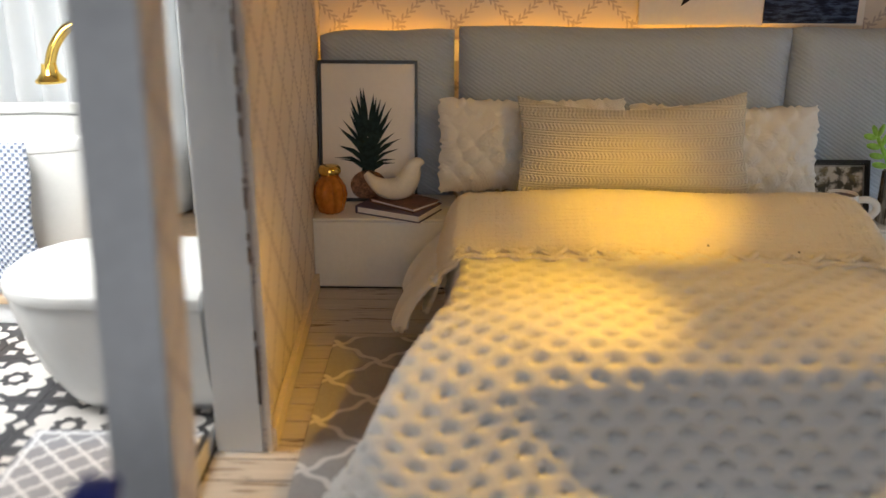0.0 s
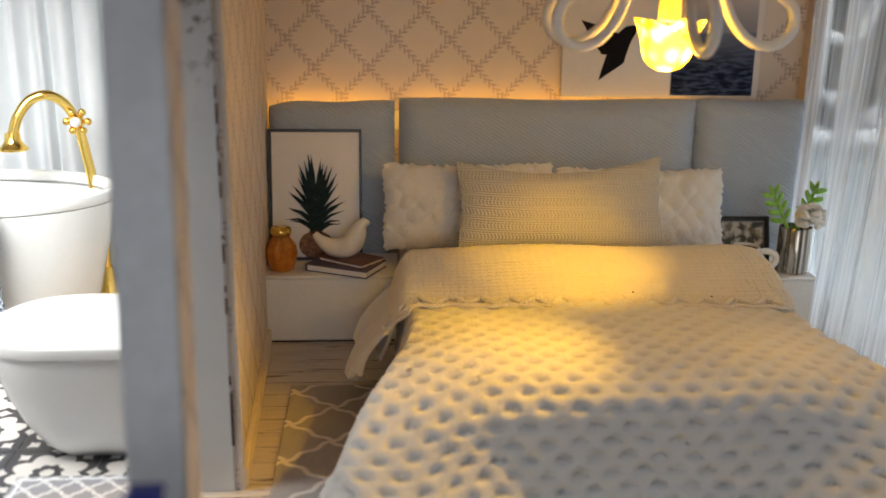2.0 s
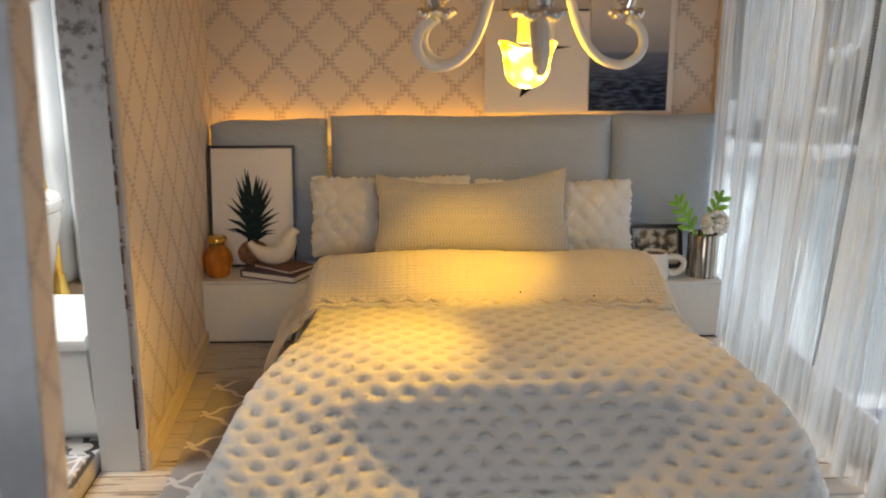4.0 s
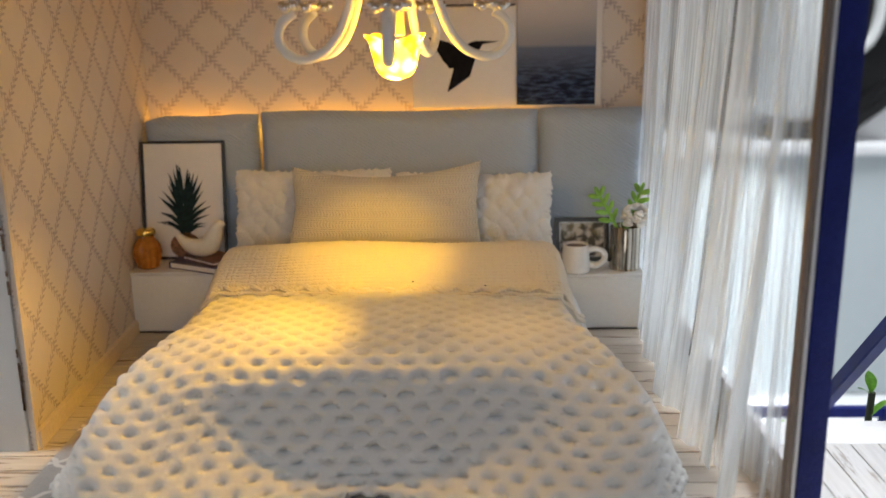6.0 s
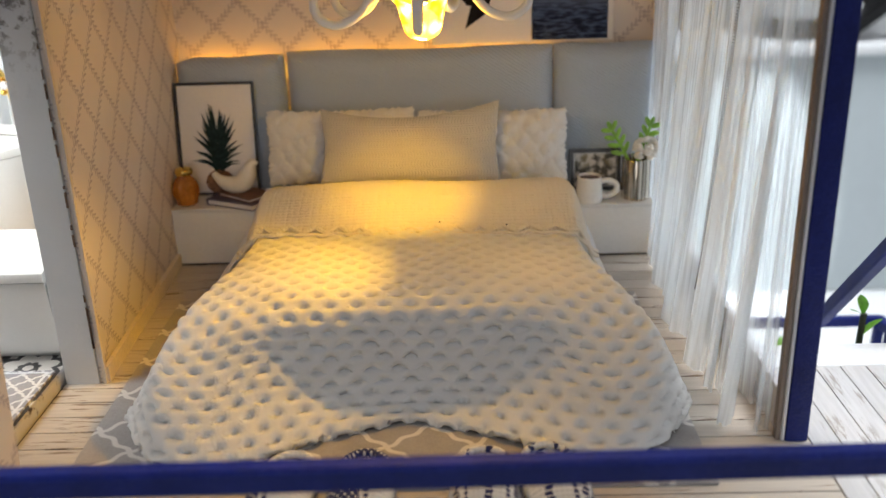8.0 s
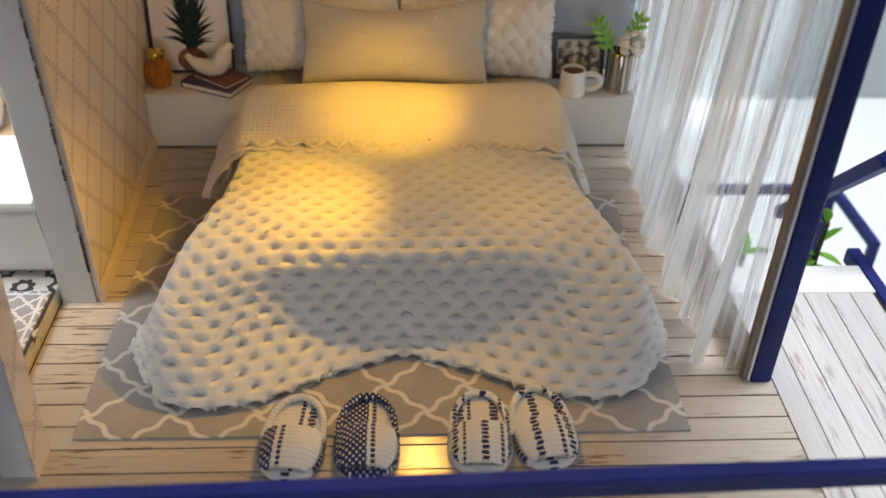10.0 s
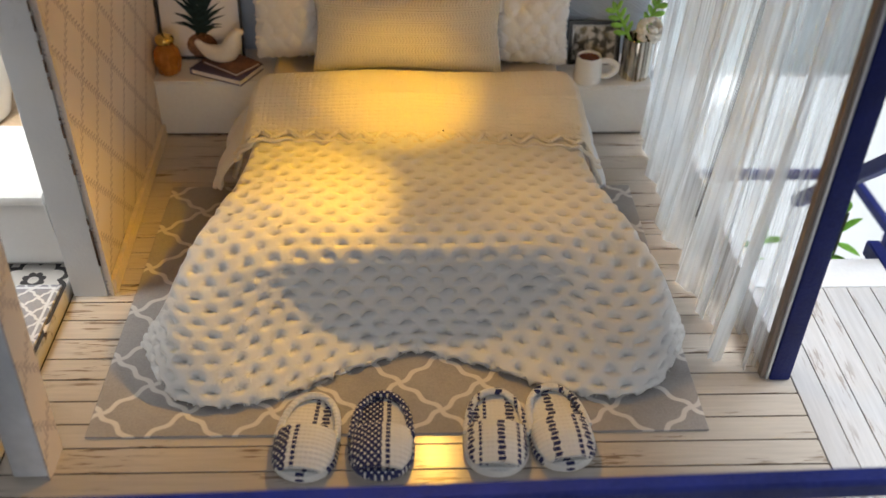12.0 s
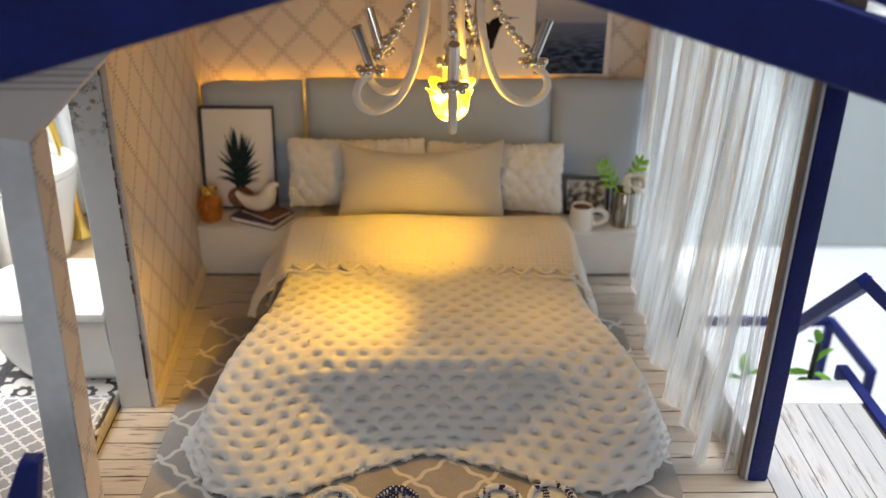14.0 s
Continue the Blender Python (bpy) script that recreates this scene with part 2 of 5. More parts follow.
def box(x0, x1, y0, y1, z0, z1, bevel=0.004, bm=None, segments=1, turn=None, pivot=None):
    b = bmesh.new()
    bmesh.ops.create_cube(b, size=1, matrix=Matrix.Translation(((x0 + x1) / 2, (y0 + y1) / 2, (z0 + z1) / 2)) @ Matrix.Diagonal((x1 - x0, y1 - y0, z1 - z0, 1)))
    if bevel:
        bmesh.ops.bevel(b, geom=b.edges[:], offset=bevel, segments=segments, affect="EDGES", profile=0.5)
    if turn is not None:
        c = Vector(pivot or ((x0 + x1) / 2, (y0 + y1) / 2, (z0 + z1) / 2))
        bmesh.ops.rotate(b, verts=b.verts, cent=c, matrix=Euler([radians(a) for a in turn]).to_matrix())
    return merge(bm, b)


def merge(bm, b):
    if bm is None:
        return b
    m = bpy.data.meshes.new("tmp")
    b.to_mesh(m)
    b.free()
    bm.from_mesh(m)
    bpy.data.meshes.remove(m)
    return bm


def lathe(centre, profile, seg=28, bm=None, sx=1.0, sy=1.0, closed=True):
    """A turned body: profile of (radius, height) from the bottom up."""
    b = bmesh.new()
    rings = []
    for r, h in profile:
        rings.append([b.verts.new((centre[0] + sx * r * math.cos(a), centre[1] + sy * r * math.sin(a), centre[2] + h)) for a in (2 * math.pi * i / seg for i in range(seg))])
    for lo, hi in zip(rings, rings[1:]):
        for i in range(seg):
            b.faces.new((lo[i], lo[(i + 1) % seg], hi[(i + 1) % seg], hi[i]))
    if closed:
        b.faces.new(rings[0][::-1])
        b.faces.new(rings[-1])
    return merge(bm, b)


def tube(points, radius, seg=10, bm=None, smooth_steps=0):
    """A round bar along points; radius may be one number or one a point."""
    pts = [Vector(p) for p in points]
    if smooth_steps:
        pts = spline(pts, smooth_steps)
    radii = [radius] * len(pts) if not isinstance(radius, (list, tuple)) else list(np.interp(np.linspace(0, 1, len(pts)), np.linspace(0, 1, len(radius)), radius).tolist())
    b = bmesh.new()
    rings, side = [], None
    for i, p in enumerate(pts):
        way = (pts[min(i + 1, len(pts) - 1)] - pts[max(i - 1, 0)]).normalized()
        if side is None:
            side = way.orthogonal().normalized()
        side = (side - way * side.dot(way)).normalized()
        up = way.cross(side)
        rings.append([b.verts.new(p + radii[i] * (math.cos(a) * side + math.sin(a) * up)) for a in (2 * math.pi * k / seg for k in range(seg))])
    for lo, hi in zip(rings, rings[1:]):
        for k in range(seg):
            b.faces.new((lo[k], lo[(k + 1) % seg], hi[(k + 1) % seg], hi[k]))
    b.faces.new(rings[0][::-1])
    b.faces.new(rings[-1])
    return merge(bm, b)


def spline(pts, steps):
    """Catmull-Rom through points."""
    pts = [Vector(p) for p in pts]
    out = []
    for i in range(len(pts) - 1):
        p0, p1, p2, p3 = pts[max(i - 1, 0)], pts[i], pts[i + 1], pts[min(i + 2, len(pts) - 1)]
        for k in range(steps):
            t = k / steps
            out.append(0.5 * (2 * p1 + (p2 - p0) * t + (2 * p0 - 5 * p1 + 4 * p2 - p3) * t * t + (3 * p1 - p0 - 3 * p2 + p3) * t ** 3))
    return out + [pts[-1]]


def prism(outline, depth, bm=None, bevel=0.0):
    """A flat shape of (x, y, z) points, thickened along the vector depth."""
    b = bmesh.new()
    lo = [b.verts.new(p) for p in outline]
    hi = [b.verts.new(Vector(p) + Vector(depth)) for p in outline]
    b.faces.new(lo[::-1])
    b.faces.new(hi)
    for i in range(len(lo)):
        j = (i + 1) % len(lo)
        b.faces.new((lo[i], lo[j], hi[j], hi[i]))
    if bevel:
        bmesh.ops.bevel(b, geom=b.edges[:], offset=bevel, segments=1, affect="EDGES")
    return merge(bm, b)


def beam(a, c, wide, tall, bevel=0.004, bm=None, up=(0, 0, 1)):
    """A square bar from a to c."""
    a, c = Vector(a), Vector(c)
    way = (c - a).normalized()
    side = way.cross(Vector(up)).normalized()
    top = side.cross(way)
    m = Matrix((side, way, top)).transposed().to_4x4()
    m.translation = (a + c) / 2
    b = bmesh.new()
    bmesh.ops.create_cube(b, size=1, matrix=m @ Matrix.Diagonal((wide, (c - a).length, tall, 1)))
    if bevel:
        bmesh.ops.bevel(b, geom=b.edges[:], offset=bevel, segments=2, affect="EDGES")
    return merge(bm, b)


def sheet(grid, name, mat, parent=None, label="", thick=0.0, at=(0, 0, 0)):
    """A cloth from a grid of points (rows, columns, 3); thick gives it a back."""
    g = np.asarray(grid, float)
    nv, ns, _ = g.shape
    verts = g.reshape(-1, 3).tolist()
    quads = [(r * ns + c, r * ns + c + 1, (r + 1) * ns + c + 1, (r + 1) * ns + c) for r in range(nv - 1) for c in range(ns - 1)]
    if thick:
        n0 = len(verts)
        back = g - thick * normals(g)
        verts += back.reshape(-1, 3).tolist()
        quads += [tuple(n0 + i for i in q[::-1]) for q in quads]
        rim = [c for c in range(ns)] + [r * ns + ns - 1 for r in range(1, nv)] + [(nv - 1) * ns + c for c in range(ns - 2, -1, -1)] + [r * ns for r in range(nv - 2, 0, -1)]
        for i, a in enumerate(rim):
            c = rim[(i + 1) % len(rim)]
            quads.append((c, a, n0 + a, n0 + c))
    return raw(name, verts, quads, mat, parent, label, True, at)


def normals(g):
    du = np.gradient(g, axis=1)
    dv = np.gradient(g, axis=0)
    n = np.cross(du, dv)
    return n / (np.linalg.norm(n, axis=2, keepdims=True) + 1e-12)


# ---------------------------------------------------------------- the room round the model
def structure(ob, label="", category=""):
    return tagged(ob, label, category, kind="structure")


TABLE_Z = -3.7
structure(part("table_top", box(-16, 22, -1.5, 26, TABLE_Z - 0.9, TABLE_Z, 0.05), TABLE), "large white table top under the model", "table")
structure(part("ground", box(-60, 60, -60, 60, -19, -18, 0), ROOM), "grey floor of the room", "floor")
structure(part("room_ceiling", box(-60, 60, -60, 60, 42, 43, 0), ROOM), "grey ceiling of the room", "ceiling")
for tag, dims in (("north", (-60, 60, 60, 61)), ("south", (-60, 60, -61, -60)), ("west", (-61, -60, -60, 60)), ("east", (60, 61, -60, 60))):
    structure(part("wall_" + tag, box(*dims, -18, 42, 0), ROOM), "plain grey room wall", "wall")

cabinet = thing("storage_cabinet", (8, 11.1, TABLE_Z), "pale grey cabinet standing on the white table", "cabinet")
part("body", box(-9, 24, 11.1, 17, TABLE_Z, -0.46, 0.06, segments=2), PANEL, cabinet)
part("cabinet_top", box(-9.1, 24.1, 11.0, 17.1, -0.45, -0.30, 0.05, segments=2), TABLE, cabinet, "white cabinet top")

# ---------------------------------------------------------------- floors and walls
edge = Net("charred_cut_edge")
scorch = edge.ramp(edge.noise(9, 4, 0.6), 0.54, 0.62)
BURNT_FLOOR = edge.done(edge.mix(scorch, edge.mix(edge.noise(30, 3), (0.56, 0.55, 0.54), (0.66, 0.65, 0.64)), (0.06, 0.035, 0.025)), 0.75)
structure(part("floor", box(-0.52, 2.05, 0.95, 3.98, -0.10, -0.006, 0), JOINT, at=(0.8, 2.4, 0)), "white-washed plank floor of the miniature bedroom", "floor")
structure(part("deck", box(2.056, 2.66, 0.95, 2.42, -0.10, -0.006, 0), JOINT, at=(2.3, 1.8, 0)), "white-washed plank deck beside the bedroom", "deck")
part("deck_margin", box(2.058, 2.655, 2.244, 2.415, -0.09, 0.0, 0.003), WHITE_PAINT, bpy.data.objects["deck"], "bare white edge strip")
structure(part("bathroom_floor", box(-2.2, -0.50, 1.3, 3.98, -0.10, 0.055, 0.006), BURNT_FLOOR, at=(-1.2, 2.4, 0)), "raised bathroom floor slab with a charred cut edge", "floor")

structure(part("wall_back", box(-0.54, 1.97, 3.885, 3.98, 0.0, 1.95, 0.0), PAPER_BACK), "back wall papered with a leafy trellis on cream", "wall")
# the partition runs slightly askew
CHIPPED = Net("chipped_white_paint")
x, y, z = CHIPPED.xyz()
worn = CHIPPED.m("MULTIPLY", CHIPPED.ramp(CHIPPED.noise(26, 5, 0.7), 0.50, 0.62), CHIPPED.ramp(CHIPPED.m("ADD", z, CHIPPED.m("MULTIPLY", CHIPPED.noise(4, 2), 0.3)), 1.22, 1.45))
CHIPPED.bump(CHIPPED.noise(70, 4), 0.25, 0.006)
CHIPPED = CHIPPED.done(CHIPPED.mix(worn, CHIPPED.mix(CHIPPED.noise(5, 4), (0.64, 0.66, 0.69), (0.76, 0.78, 0.80)), (0.24, 0.23, 0.23)), 0.5)


def askew(front, back, y0, y1, z0, z1, thick):
    """An upright slab whose inner face runs from x = front at y0 to x = back at y1."""
    return prism([(front, y0, z0), (back, y1, z0), (back - thick, y1, z0), (front - thick, y0, z0)], (0, 0, z1 - z0))


left_wall = structure(part("wall_left", askew(-0.352, -0.412, 2.235, 3.884, 0.0, 1.80, 0.012), PAPER_SIDE, smooth=False), "partition papered with a leafy trellis", "wall")
part("core", prism([(-0.364, 2.222, 0.0), (-0.425, 3.884, 0.0), (-0.505, 3.884, 0.0), (-0.488, 2.222, 0.0)], (0, 0, 1.80), bevel=0.002), CHIPPED, left_wall, "white-painted plywood core with a chipped front edge")
part("baseboard", askew(-0.330, -0.376, 2.24, 3.368, 0.0, 0.062, 0.018), plain("cream_trim", (0.72, 0.63, 0.52), 0.5), left_wall, "cream baseboard", smooth=False)
part("corner_strip", askew(-0.338, -0.3386, 2.224, 2.242, 0.0, 1.80, 0.013), plain("cream_edge", (0.70, 0.62, 0.54), 0.5), left_wall, smooth=False)
rngc = random.Random(12)
scorched = None
for k in range(26):
    zc = rngc.uniform(0.1, 1.7)
    scorched = box(-0.366, -0.362 + rngc.uniform(0, 0.004), 2.2195, 2.2225, zc, zc + rngc.uniform(0.01, 0.06), 0.0, scorched)
part("scorch_marks", scorched, BURNT_PLY, left_wall, "scorched nicks along the edge")

front_wall = structure(part("wall_front", prism([(-0.435, 1.388, 0), (-0.328, 1.388, 0), (-0.328, 1.515, 0), (-0.435, 1.515, 0)], (0, 0.115, 1.45), bevel=0.005), GREY_PAINT, at=(-0.38, 1.43, 0)), "white-painted front pier of the model", "wall")
part("reveal", prism([(-0.325, 1.378, 0), (-0.320, 1.378, 0), (-0.320, 1.500, 0), (-0.325, 1.500, 0)], (0, 0.113, 1.425)), PAPER_SIDE, front_wall, "trellis-papered reveal", smooth=False)

# right side: window wall with a low base board, a clear pane and a dark blue corner post
window = structure(part("window_1", box(1.965, 1.990, 1.80, 3.885, 0.0, 0.145, 0.003), plain("grey_base_board", (0.42, 0.42, 0.44), 0.6), at=(1.98, 2.8, 0)), "tall clear window pane above a grey base board", "window")
glass = Net("clear_pane")
PANE = glass.done((0.95, 0.97, 0.98), 0.03, Transmission_Weight=1.0, IOR=1.2)
pane = part("pane", box(1.993, 1.999, 1.80, 3.885, 0.0, 1.72, 0.0), PANE, window, "clear acrylic pane")
pane.visible_shadow = False
part("window_edge", box(1.947, 1.962, 1.768, 1.80, 0.0, 1.74, 0.002), RAW_PLY, window, "raw plywood edge")
part("window_edge", box(1.963, 1.974, 1.762, 1.795, 0.0, 1.74, 0.002), WHITE_PAINT, window, "white edge strip")
part("window_frame", box(1.93, 1.985, 3.80, 3.883, 0.0, 1.74, 0.004), plain("beige_post", (0.66, 0.56, 0.48), 0.6), window, "beige corner post")
post = thing("corner_post", (2.01, 1.79, 0), "dark blue painted square corner post of the model", "post")
part("shaft", box(1.975, 2.045, 1.755, 1.82, 0.0, 1.75, 0.006, segments=2), BLUE_PAINT, post)

# roof: gable boards at the front, sloping slabs behind them
APEX, EAVE_L, EAVE_R = (0.80, 1.99), (-0.75, 1.545), (2.45, 1.47)
roof = structure(part("roof", prism([(EAVE_L[0], 1.16, EAVE_L[1] + 0.21), (APEX[0], 1.16, APEX[1] + 0.21), (APEX[0], 1.16, APEX[1] + 0.26), (EAVE_L[0], 1.16, EAVE_L[1] + 0.26)], (0, 2.8, 0)), BLUE_PAINT, at=(0.8, 2.6, 1.8)), "dark blue gable roof of the model", "roof")
part("slab", prism([(EAVE_R[0], 1.16, EAVE_R[1] + 0.21), (APEX[0], 1.16, APEX[1] + 0.21), (APEX[0], 1.16, APEX[1] + 0.26), (EAVE_R[0], 1.16, EAVE_R[1] + 0.26)], (0, 2.8, 0)), BLUE_PAINT, roof)
part("gable_board", prism([(EAVE_L[0], 1.14, EAVE_L[1]), (APEX[0], 1.14, APEX[1]), (APEX[0], 1.14, APEX[1] + 0.185), (EAVE_L[0], 1.14, EAVE_L[1] + 0.185)], (0, 0.095, 0), bevel=0.006), BLUE_PAINT, roof)
part("gable_board", prism([(EAVE_R[0], 1.14, EAVE_R[1]), (APEX[0], 1.14, APEX[1]), (APEX[0], 1.14, APEX[1] + 0.185), (EAVE_R[0], 1.14, EAVE_R[1] + 0.185)], (0, 0.095, 0), bevel=0.006), BLUE_PAINT, roof)
structure(part("ceiling", prism([(-0.45, 1.63, 1.77), (-0.26, 1.63, 1.50), (-0.08, 1.63, 1.68), (0.80, 1.63, 1.93), (2.0, 1.63, 1.62), (2.0, 1.63, 1.72), (0.80, 1.63, 2.03), (-0.30, 1.63, 1.77)], (0, 0.03, 0)), PAPER_BACK), "papered lintel under the roof", "ceiling")
# unseen slab added under the roof, brown to cut and warm bounced light
structure(part("ceiling_slab", prism([(-2.2, 1.67, 1.80), (-0.3, 1.67, 1.80), (0.80, 1.67, 2.04), (2.0, 1.67, 1.76), (2.0, 1.67, 1.82), (0.80, 1.67, 2.10), (-0.3, 1.67, 1.86), (-2.2, 1.67, 1.86)], (0, 2.28, 0)), CEILING_BROWN), "unseen brown ceiling slab added under the model's roof", "ceiling")
part("brace", prism([(-0.435, 1.487, 1.451), (-0.320, 1.487, 1.431), (-0.09, 1.487, 1.657), (0.02, 1.487, 1.76), (0.02, 1.487, 1.96), (-0.75, 1.487, 1.745), (-0.75, 1.487, 1.60), (-0.435, 1.487, 1.60)], (0, 0.132, 0)), PAPER_SIDE, front_wall, "papered corner brace")

# front rail on its posts
rail = thing("front_railing", (0.8, 1.04, 0), "dark blue painted front rail across the open side", "railing")
part("rail_bar", beam((-0.42, 0.872, 0.506), (3.3, 1.024, 0.446), 0.05, 0.060, 0.006), BLUE_PAINT, rail)
part("rail_post", prism([(-0.47, 0.99, 0.0), (-0.40, 0.99, 0.0), (-0.29, 1.08, 0.655), (-0.345, 1.08, 0.655), (-0.47, 1.02, 0.35)], (0, 0.05, 0), bevel=0.004), BLUE_PAINT, rail)
part("rail_post", box(3.25, 3.31, 0.995, 1.055, -0.0, 0.44, 0.005), BLUE_PAINT, rail)
structure(part("front_step", box(-0.6, 3.35, 0.86, 1.10, -0.12, -0.011, 0.004), WHITE_PAINT, at=(0.8, 1.0, 0)), "white front edge of the base", "floor")

# deck rail: a steep gable of bars at the deck's side, a sill bar on the deck
truss = thing("deck_railing", (2.63, 2.2, 0), "blue painted deck railing of slanting bars", "railing")
part("rafter", beam((2.66, 3.28, -0.33), (2.635, 2.48, 0.455), 0.055, 0.06, 0.005), BLUE_PAINT, truss)
part("rafter", beam((2.615, 2.485, 0.468), (3.16, 2.485, -0.03), 0.055, 0.06, 0.005, up=(0, 1, 0)), BLUE_PAINT, truss)
part("sill_bar", beam((2.64, 2.53, -0.03), (2.67, 0.95, -0.03), 0.055, 0.07, 0.005), BLUE_PAINT, truss)

# lower terrace behind the deck
GROUND = -1.75
structure(part("base_plate", box(-2.4, 4.1, 0.9, 5.2, GROUND - 0.12, GROUND, 0.01), TABLE, at=(1, 3, GROUND)), "white ground plate of the model", "base")
structure(part("ground_floor_wall", box(-2.1, 2.0, 1.0, 3.95, GROUND, -0.105, 0.0), WHITE_PAINT, at=(0, 2.4, GROUND)), "white lower storey under the bedroom", "wall")
structure(part("plinth", box(-2.5, 4.2, 0.8, 5.3, TABLE_Z, GROUND - 0.121, 0.02), TABLE, at=(1, 3, TABLE_Z)), "white plinth on the table", "base")
fence = thing("terrace_fence", (3.0, 4.2, GROUND), "blue terrace fence of thin bars behind the deck", "fence")
part("fence_rail", beam((1.9, 4.20, -0.78), (3.41, 4.20, -0.78), 0.05, 0.055), BLUE_PAINT, fence)
part("fence_rail", beam((3.40, 4.22, -0.78), (3.45, 3.66, -0.82), 0.05, 0.055), BLUE_PAINT, fence)
for px, py in ((3.40, 4.20), (3.45, 3.68)):
    part("fence_post", beam((px, py, GROUND), (px, py, -0.80), 0.05, 0.05, up=(0, 1, 0)), BLUE_PAINT, fence)

# ---------------------------------------------------------------- rug
def trellis_rug(name, ground, line, px, py, x0, y0, width):
    n = Net(name)
    x, y, z = n.xyz()
    u = n.m("DIVIDE", n.m("SUBTRACT", x, x0), px)
    v = n.m("DIVIDE", n.m("SUBTRACT", y, y0), py)
    best = None
    for sign in (1, -1):
        across = n.m("ADD", u, n.m("MULTIPLY", v, sign))
        along = n.m("SUBTRACT", u, n.m("MULTIPLY", v, sign))
        wave = n.m("MULTIPLY", n.m("SINE", n.m("MULTIPLY", along, 12.566)), 0.036 * sign)
        off = n.m("ABSOLUTE", n.m("SUBTRACT", n.m("FRACT", n.m("ADD", n.m("ADD", across, wave), 100.5)), 0.5))
        best = off if best is None else n.m("MINIMUM", best, off)
    ink = n.m("SUBTRACT", 1.0, n.ramp(best, width * 0.75, width * 1.2))
    tone = n.noise(5, 5)
    weave = n.noise(160, 3)
    g = n.mix(n.ramp(n.m("ADD", n.m("MULTIPLY", tone, 0.5), n.m("MULTIPLY", weave, 0.5)), 0.3, 0.7), shade(ground, 0.88), shade(ground, 1.12))
    n.bump(n.m("ADD", weave, n.m("MULTIPLY", ink, 0.5)), 0.3, 0.004)
    return n.done(n.mix(n.m("MULTIPLY", ink, 0.85), g, line), 0.75)


RUG = trellis_rug("grey_trellis_rug", (0.36, 0.34, 0.33), (0.76, 0.73, 0.69), 0.274, 0.247, 0.036 - 0.73, 1.633 - 2.2, 0.050)
part("rug", box(-0.262, 1.712, 1.536, 2.93, 0.0005, 0.009, 0.002), RUG, at=(0.73, 2.2, 0), smooth=False)
tagged(bpy.data.objects["rug"], "flat grey rug with a white quatrefoil trellis", "rug")
BATH_RUG = trellis_rug("pale_trellis_mat", (0.33, 0.33, 0.36), (0.80, 0.80, 0.80), 0.085, 0.085, -0.6, 2.0, 0.09)
mat_ob = part("bath_mat", box(-0.96, -0.515, 1.45, 2.215, 0.0555, 0.066, 0.002), BATH_RUG, at=(-0.7, 1.8, 0.055), smooth=False)
for dims in ((-0.945, -0.530, 1.465, 1.475), (-0.945, -0.530, 2.190, 2.200), (-0.945, -0.935, 1.476, 2.189), (-0.540, -0.530, 1.476, 2.189)):
    part("border_line", box(*dims, 0.0662, 0.0672, 0.0), WHITE_PAINT, mat_ob, "white border line", smooth=False)
tagged(mat_ob, "small grey bath mat with a white trellis", "mat")

# ---------------------------------------------------------------- bed
XC = 0.787
bed = thing("bed", (XC, 2.6, 0), "double bed with a white waffle duvet folded back", "bed")
part("bed_base", box(0.155, 1.42, 2.48, 3.68, 0.0, 0.17, 0.01), WHITE_PAINT, bed, "low white bed base")
part("mattress", box(0.145, 1.43, 2.46, 3.69, 0.171, 0.34, 0.03, segments=3), MATTRESS, bed, "thin beige mattress")


def smooth01(t):
    t = np.clip(t, 0, 1)
    return t * t * (3 - 2 * t)


def soften(g, axis, times):
    """Rounds a table of points along one axis; its ends stay."""
    for _ in range(times):
        g = np.moveaxis(g, axis, 0).copy()
        g[1:-1] = 0.25 * g[:-2] + 0.5 * g[1:-1] + 0.25 * g[2:]
        g = np.moveaxis(g, 0, axis)
    return g


# how the duvet falls, by the distance from its middle line: a steep face between two corner lobes that spread on the floor
FALL_AT = (0.0, 0.304, 0.516, 0.608, 0.686, 0.796, 0.878, 0.947, 1.0)
FALL = {
    0.00: ((2.98, 0.372), (2.55, 0.388), (2.25, 0.386), (2.115, 0.374), (2.048, 0.335), (2.030, 0.210), (2.012, 0.100), (1.968, 0.040), (1.905, 0.020)),
    0.25: ((2.98, 0.372), (2.55, 0.388), (2.25, 0.386), (2.110, 0.374), (2.040, 0.335), (2.012, 0.210), (1.985, 0.100), (1.912, 0.044), (1.810, 0.022)),
    0.50: ((2.98, 0.370), (2.55, 0.386), (2.25, 0.384), (2.110, 0.366), (2.030, 0.322), (1.988, 0.215), (1.900, 0.120), (1.785, 0.062), (1.685, 0.022)),
    0.70: ((2.98, 0.366), (2.55, 0.380), (2.25, 0.372), (2.110, 0.342), (2.000, 0.282), (1.880, 0.190), (1.785, 0.120), (1.712, 0.068), (1.655, 0.024)),
    0.85: ((2.98, 0.360), (2.55, 0.370), (2.26, 0.355), (2.115, 0.318), (2.000, 0.265), (1.885, 0.198), (1.795, 0.135), (1.735, 0.075), (1.700, 0.026)),
    1.00: ((2.98, 0.355), (2.58, 0.355), (2.32, 0.330), (2.200, 0.290), (2.110, 0.240), (2.050, 0.180), (2.005, 0.120), (1.970, 0.070), (1.950, 0.026)),
}


